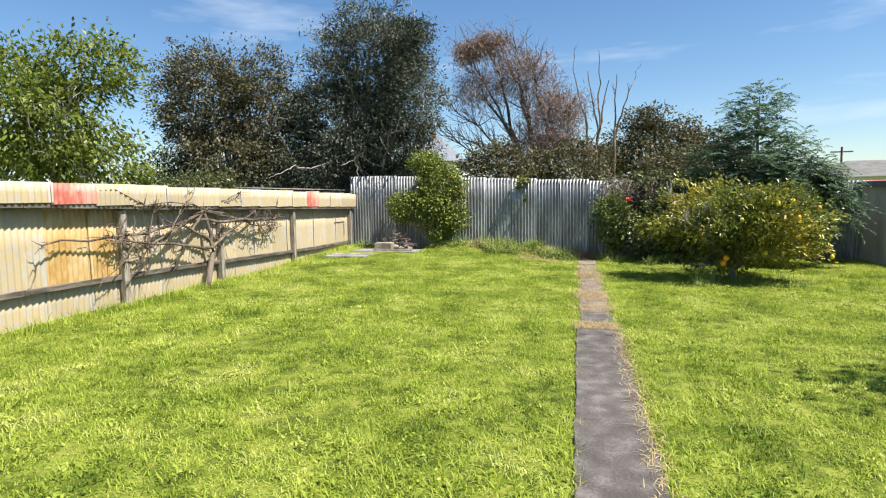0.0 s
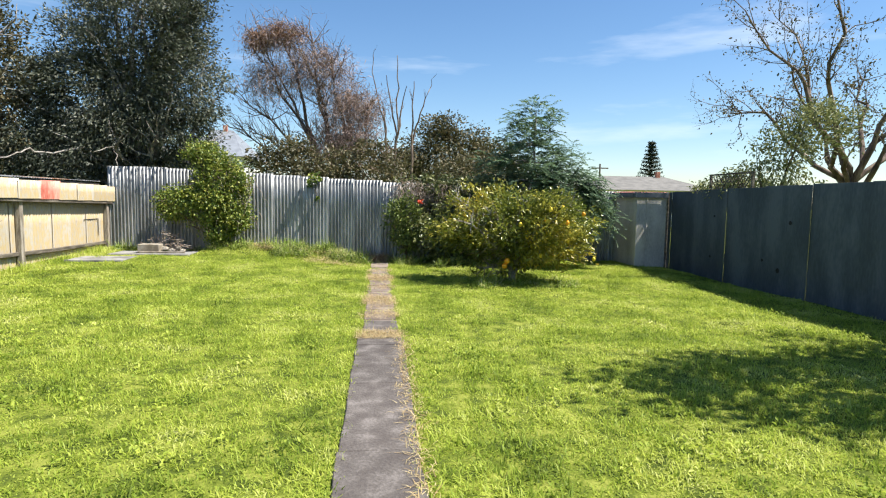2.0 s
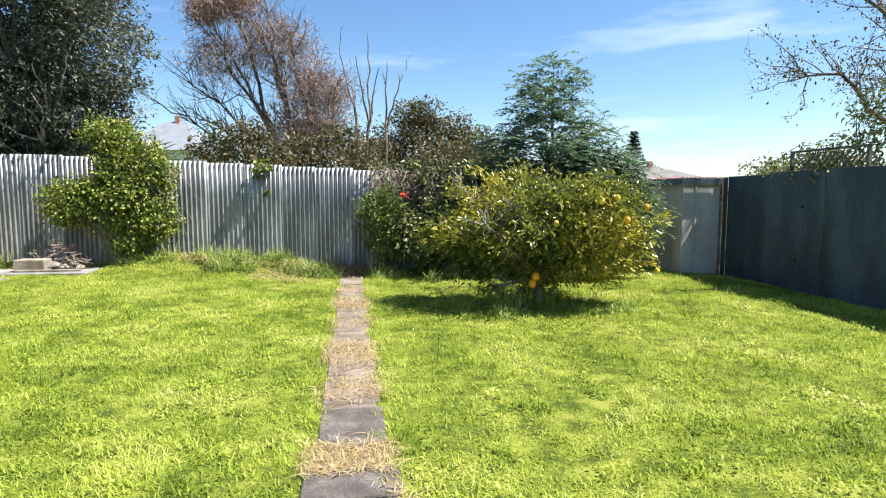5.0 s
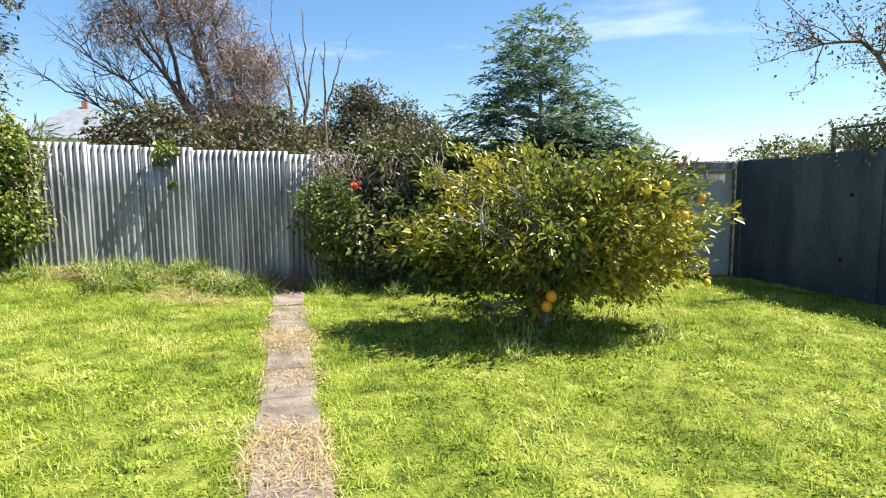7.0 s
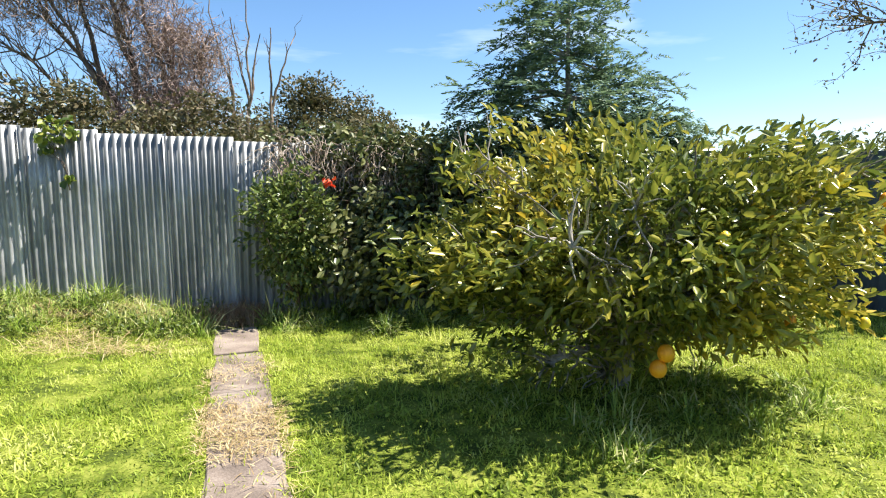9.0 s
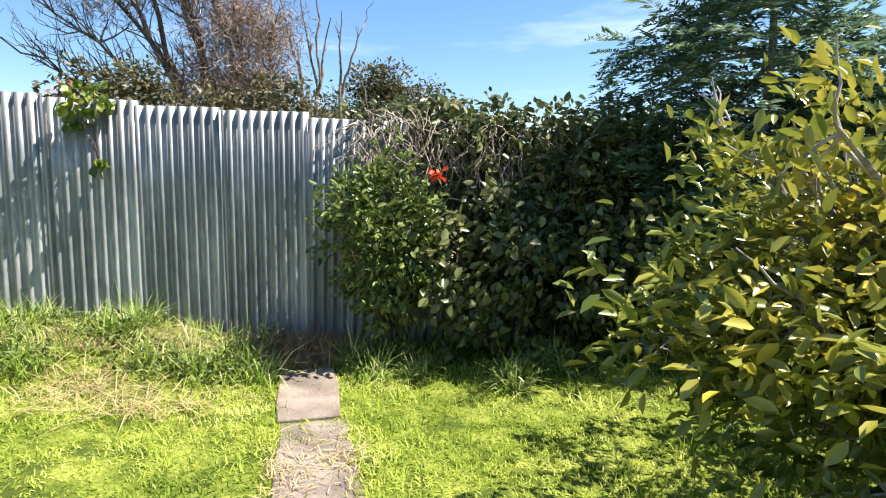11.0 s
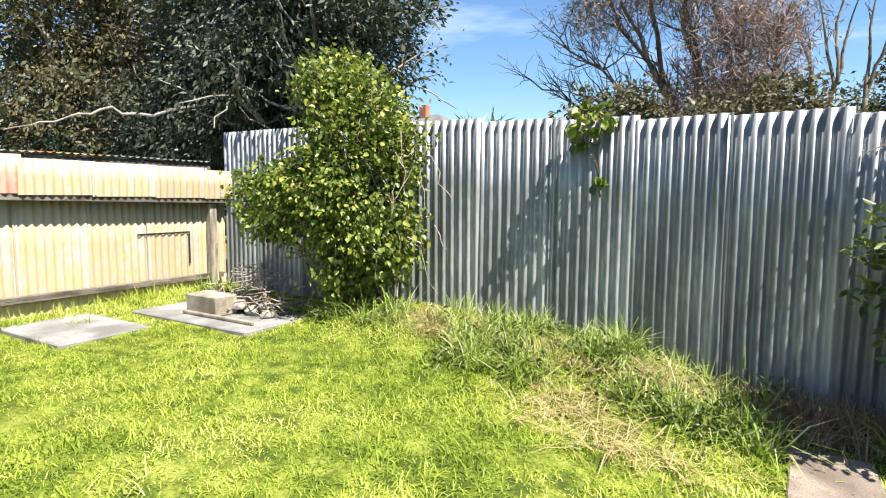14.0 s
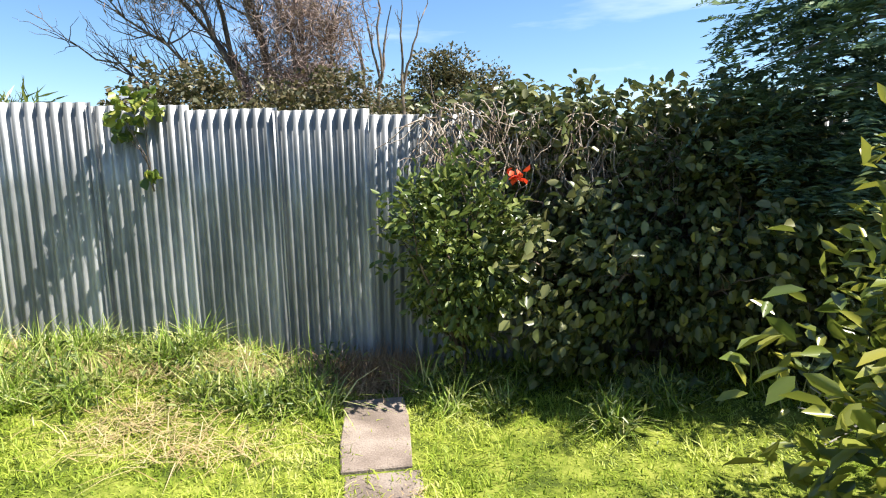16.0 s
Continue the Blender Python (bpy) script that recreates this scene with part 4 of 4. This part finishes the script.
for tip in ((8.3, 1.9), (9.7, 1.85), (10.6, 1.95), (12.2, 1.95), (8.9, 0.45), (8.5, 0.6)):
    cl_.append(limb(cl_[2 + rng.integers(0, 5)][0][6], (-6.79, *tip), 0.016, 0.006, 0.14, 8))
cl_ += twigs(cl_[2:], 220, 0.24, 0.009, 0.8, 0.0)
for _ in range(150):
    c = np.array([-6.78, (9.05, 11.4, 12.6, 13.2)[rng.integers(4)] + rng.normal(0, 0.2), 1.2 + rng.normal(0, 0.12)])
    cl_.append(limb(c, c + rng.normal(0, 0.12, 3) * np.array([0.4, 1, 1]), 0.011, 0.004, 0.3, 5))
part("stem", tubes([(p - DC, q) for p, q in cl_], 5), M_BARK, creeper)

# ---- grass ----
def field(x, y, cell, seed):
    """Smooth random values from 0 to 1 over the plan, in cells of the given size."""
    g = np.random.default_rng(seed).uniform(0, 1, (257, 257))
    u, v = (np.asarray(x) + 40) / cell, (np.asarray(y) + 40) / cell
    i, j = np.floor(u).astype(int), np.floor(v).astype(int)
    a, b = u - i, v - j
    a, b = a * a * (3 - 2 * a), b * b * (3 - 2 * b)
    i, j, k, m = i % 256, j % 256, (i + 1) % 256, (j + 1) % 256
    return g[i, j] * (1 - a) * (1 - b) + g[k, j] * a * (1 - b) + g[i, m] * (1 - a) * b + g[k, m] * a * b


N = 700000
gx_ = rng.uniform(-6.92, 7.55, N)
gy_ = 2.7 + 15.1 * rng.uniform(0, 1, N) ** 1.05
clump = 0.5 * field(gx_, gy_, 0.13, 1) + 0.3 * field(gx_, gy_, 0.37, 2) + 0.2 * field(gx_, gy_, 1.4, 3)
edge = 0.018 * np.sin(gy_ * 9.0) + 0.05 * (field(gx_, gy_, 0.22, 4) - 0.5) + rng.normal(0, 0.018, N)
on_path = (gx_ > 0.01 + edge) & (gx_ < 0.49 + edge) & (gy_ < 9.1)
on_slab = (gx_ > 0.05 + 1.6 * edge) & (gx_ < 0.41 + 1.6 * edge) & (gy_ >= 9.1) & (rng.uniform(0, 1, N) < np.where((gy_ > 13.4) & (gy_ < 15.95), 0.72, 0.95))
on_pad = ((gx_ > -6.6) & (gx_ < -5.37) & (gy_ > 15.30) & (gy_ < 16.2)) | ((gx_ > -6.2) & (gx_ < -4.32) & (gy_ > 16.38) & (gy_ < 17.3))
keep = ~(on_path | on_slab | on_pad) & (rng.uniform(0.0, 0.5, N) < clump + 0.06)
gx_, gy_, clump = gx_[keep], gy_[keep], clump[keep]
ln = (0.008 + 0.075 * clump ** 1.3) * rng.uniform(0.5, 1.6, len(gx_))
ln += 0.03 * ((gx_ > 0.5) & (gx_ < 0.66) | (gx_ < 0) & (gx_ > -0.16)) * rng.uniform(0, 1, len(gx_))
ln += 0.05 * np.clip((gy_ - 16.2) / 1.4, 0, 1) * rng.uniform(0, 1, len(gx_))
blades("grass", gx_, gy_, np.maximum(ln, 0.015), np.full(len(gx_), 0.0085), 1.3, M_GRASS, "bright green uneven mown lawn grass")

# coarse tufts in the lawn
tc = np.stack([rng.uniform(-6.5, 7.2, 420), rng.uniform(2.5, 16.5, 420)], 1)
tc = tc[(tc[:, 0] < -0.3) | (tc[:, 0] > 0.8)]
tp = np.repeat(tc, 46, 0) + rng.normal(0, 0.075, (len(tc) * 46, 2))
blades("grass_tufts", tp[:, 0], tp[:, 1], rng.uniform(0.05, 0.15, len(tp)), np.full(len(tp), 0.009), 1.0, M_GRASS, "coarse green tufts standing in the lawn")

# long weeds under the back fence
tuss = []
for x0, x1, y0, y1, n in ((-3.0, -0.1, 17.25, 17.65, 34), (-2.4, -1.6, 16.85, 17.2, 9), (-1.0, -0.05, 16.8, 17.2, 13), (-4.6, -3.2, 17.1, 17.5, 9), (0.55, 1.6, 16.6, 17.2, 12), (1.6, 3.2, 16.2, 16.9, 12), (-6.8, -5.6, 17.5, 17.9, 9), (2.0, 4.2, 12.9, 14.2, 22)):
    for _ in range(n):
        tuss.append((rng.uniform(x0, x1), rng.uniform(y0, y1), rng.uniform(0.04, 0.10), rng.uniform(0.18, 0.52) if y0 > 15 else rng.uniform(0.14, 0.3)))
lx = np.concatenate([rng.normal(x, r, 75) for x, y, r, h in tuss])
ly = np.concatenate([rng.normal(y, r, 75) for x, y, r, h in tuss])
lh = np.concatenate([h * rng.uniform(0.4, 1.1, 75) for x, y, r, h in tuss])
ok = (ly < 17.72) & ((lx < -0.05) | (lx > 0.46))
lx, ly, lh = lx[ok], ly[ok], lh[ok]
blades("long_grass", lx, ly, lh, np.full(len(lx), 0.010), 1.3, M_LONG, "long seeding grass in clumps along the iron fence")
tw_ = np.array([t for t in tuss if t[1] > 16.0])
tw_ = np.repeat(tw_[rng.choice(len(tw_), 46, replace=False)], 75, 0)
vx, vy = tw_[:, 0] + rng.normal(0, 0.11, len(tw_)), np.minimum(tw_[:, 1] + rng.normal(-0.05, 0.10, len(tw_)), 17.6)
vz = ground_z(vx, vy) + tw_[:, 3] * 0.5 * rng.uniform(0.05, 1, len(tw_))
tagged(part("leafy_weeds", leaves(np.stack([vx, vy, vz], 1), 0.055, 0.4, -0.15, 0.2, 0.5), L_HIB), "leafy green weeds among the long grass", "weeds", kind="stuff")
wx_ = rng.uniform(-6.85, -6.5, 5000)
wy_ = rng.uniform(2, 17.5, 5000)
blades("fence_weeds", wx_, wy_, rng.uniform(0.06, 0.22, 5000), np.full(5000, 0.010), 0.8, M_GRASS, "weeds at the foot of the cream fence")

# straw on the path and mown hay by the fence
sy = np.concatenate([rng.uniform(9.0, 15.95, 12000), rng.uniform(2, 9.0, 1400), rng.uniform(9.05, 9.4, 350)])
sx = np.concatenate([rng.uniform(-0.05, 0.50, 12000), rng.normal(0.50, 0.05, 1400), rng.uniform(-0.02, 0.55, 350)])
lump = np.sin(sy * 5.0) + np.sin(sy * 2.3 + 2 * sx) + rng.normal(0, 0.6, len(sy))
sel = (lump > 0.2) | (sy < 9.4)
blades("straw", sx[sel], sy[sel], rng.uniform(0.03, 0.11, sel.sum()), np.full(sel.sum(), 0.006), 4.0, M_STRAW, "dry straw strewn over the path", "straw", 0.03)
h1 = rng.normal(0, 1, (380, 2)) * np.array([0.26, 0.20]) + np.array([-1.25, 16.6])
h2 = rng.normal(0, 1, (1100, 2)) * np.array([0.22, 0.12]) + np.array([-2.6, 17.35])
h3 = rng.normal(0, 1, (3200, 2)) * np.array([0.95, 0.13]) + np.array([-1.4, 17.38])
h4 = rng.normal(0, 1, (230, 2)) * np.array([0.3, 0.14]) + np.array([-0.8, 16.3])
hh = np.concatenate([h1, h2, h3, h4])
hh = hh[hh[:, 1] < 17.75]
blades("hay", hh[:, 0], hh[:, 1], rng.uniform(0.08, 0.30, len(hh)), np.full(len(hh), 0.006), 9.0, M_STRAW, "tan mown hay lying by the iron fence", "hay", 0.04)
br = rng.normal(0, 1, (5000, 2)) * np.array([0.2, 0.16]) + np.array([0.22, 17.45])
br = br[br[:, 1] < 17.76]
blades("brush_heap", br[:, 0], br[:, 1], rng.uniform(0.08, 0.34, len(br)), np.full(len(br), 0.007), 1.6, M_BRUSH, "dark brown heap of dead brush by the fence", "brush")

# broad-leaved weeds and clover patches in the lawn
wc = np.stack([rng.uniform(-6.3, 7.0, 700), rng.uniform(2.2, 14.6, 700)], 1)
wc = wc[(wc[:, 0] < -0.15) | (wc[:, 0] > 0.7)]
wp = np.repeat(wc, 22, 0) + rng.normal(0, 0.06, (len(wc) * 22, 2))
wv = np.stack([wp[:, 0], wp[:, 1], ground_z(wp[:, 0], wp[:, 1]) + rng.uniform(0.02, 0.06, len(wp))], 1)
tagged(part("lawn_weeds", leaves(wv, 0.034, 0.6, -0.1, 0.2, 0.8), M_GRASS), "green broad-leaved weeds scattered in the lawn", "weeds", kind="stuff")

# utility pole on the skyline
pole = thing("utility_pole", "thin dark wooden utility pole on the skyline", "pole", at=(23.0, 60.0, 0.0))
part("post", tubes([limb((0, 0, 0), (0, 0, 5.6), 0.12, 0.09, 0.0)], 8), M_BARK, pole)
part("crossarm", slab_bm((-0.9, -0.06, 5.1), (0.9, 0.06, 5.22), 0.01), M_BARK, pole)
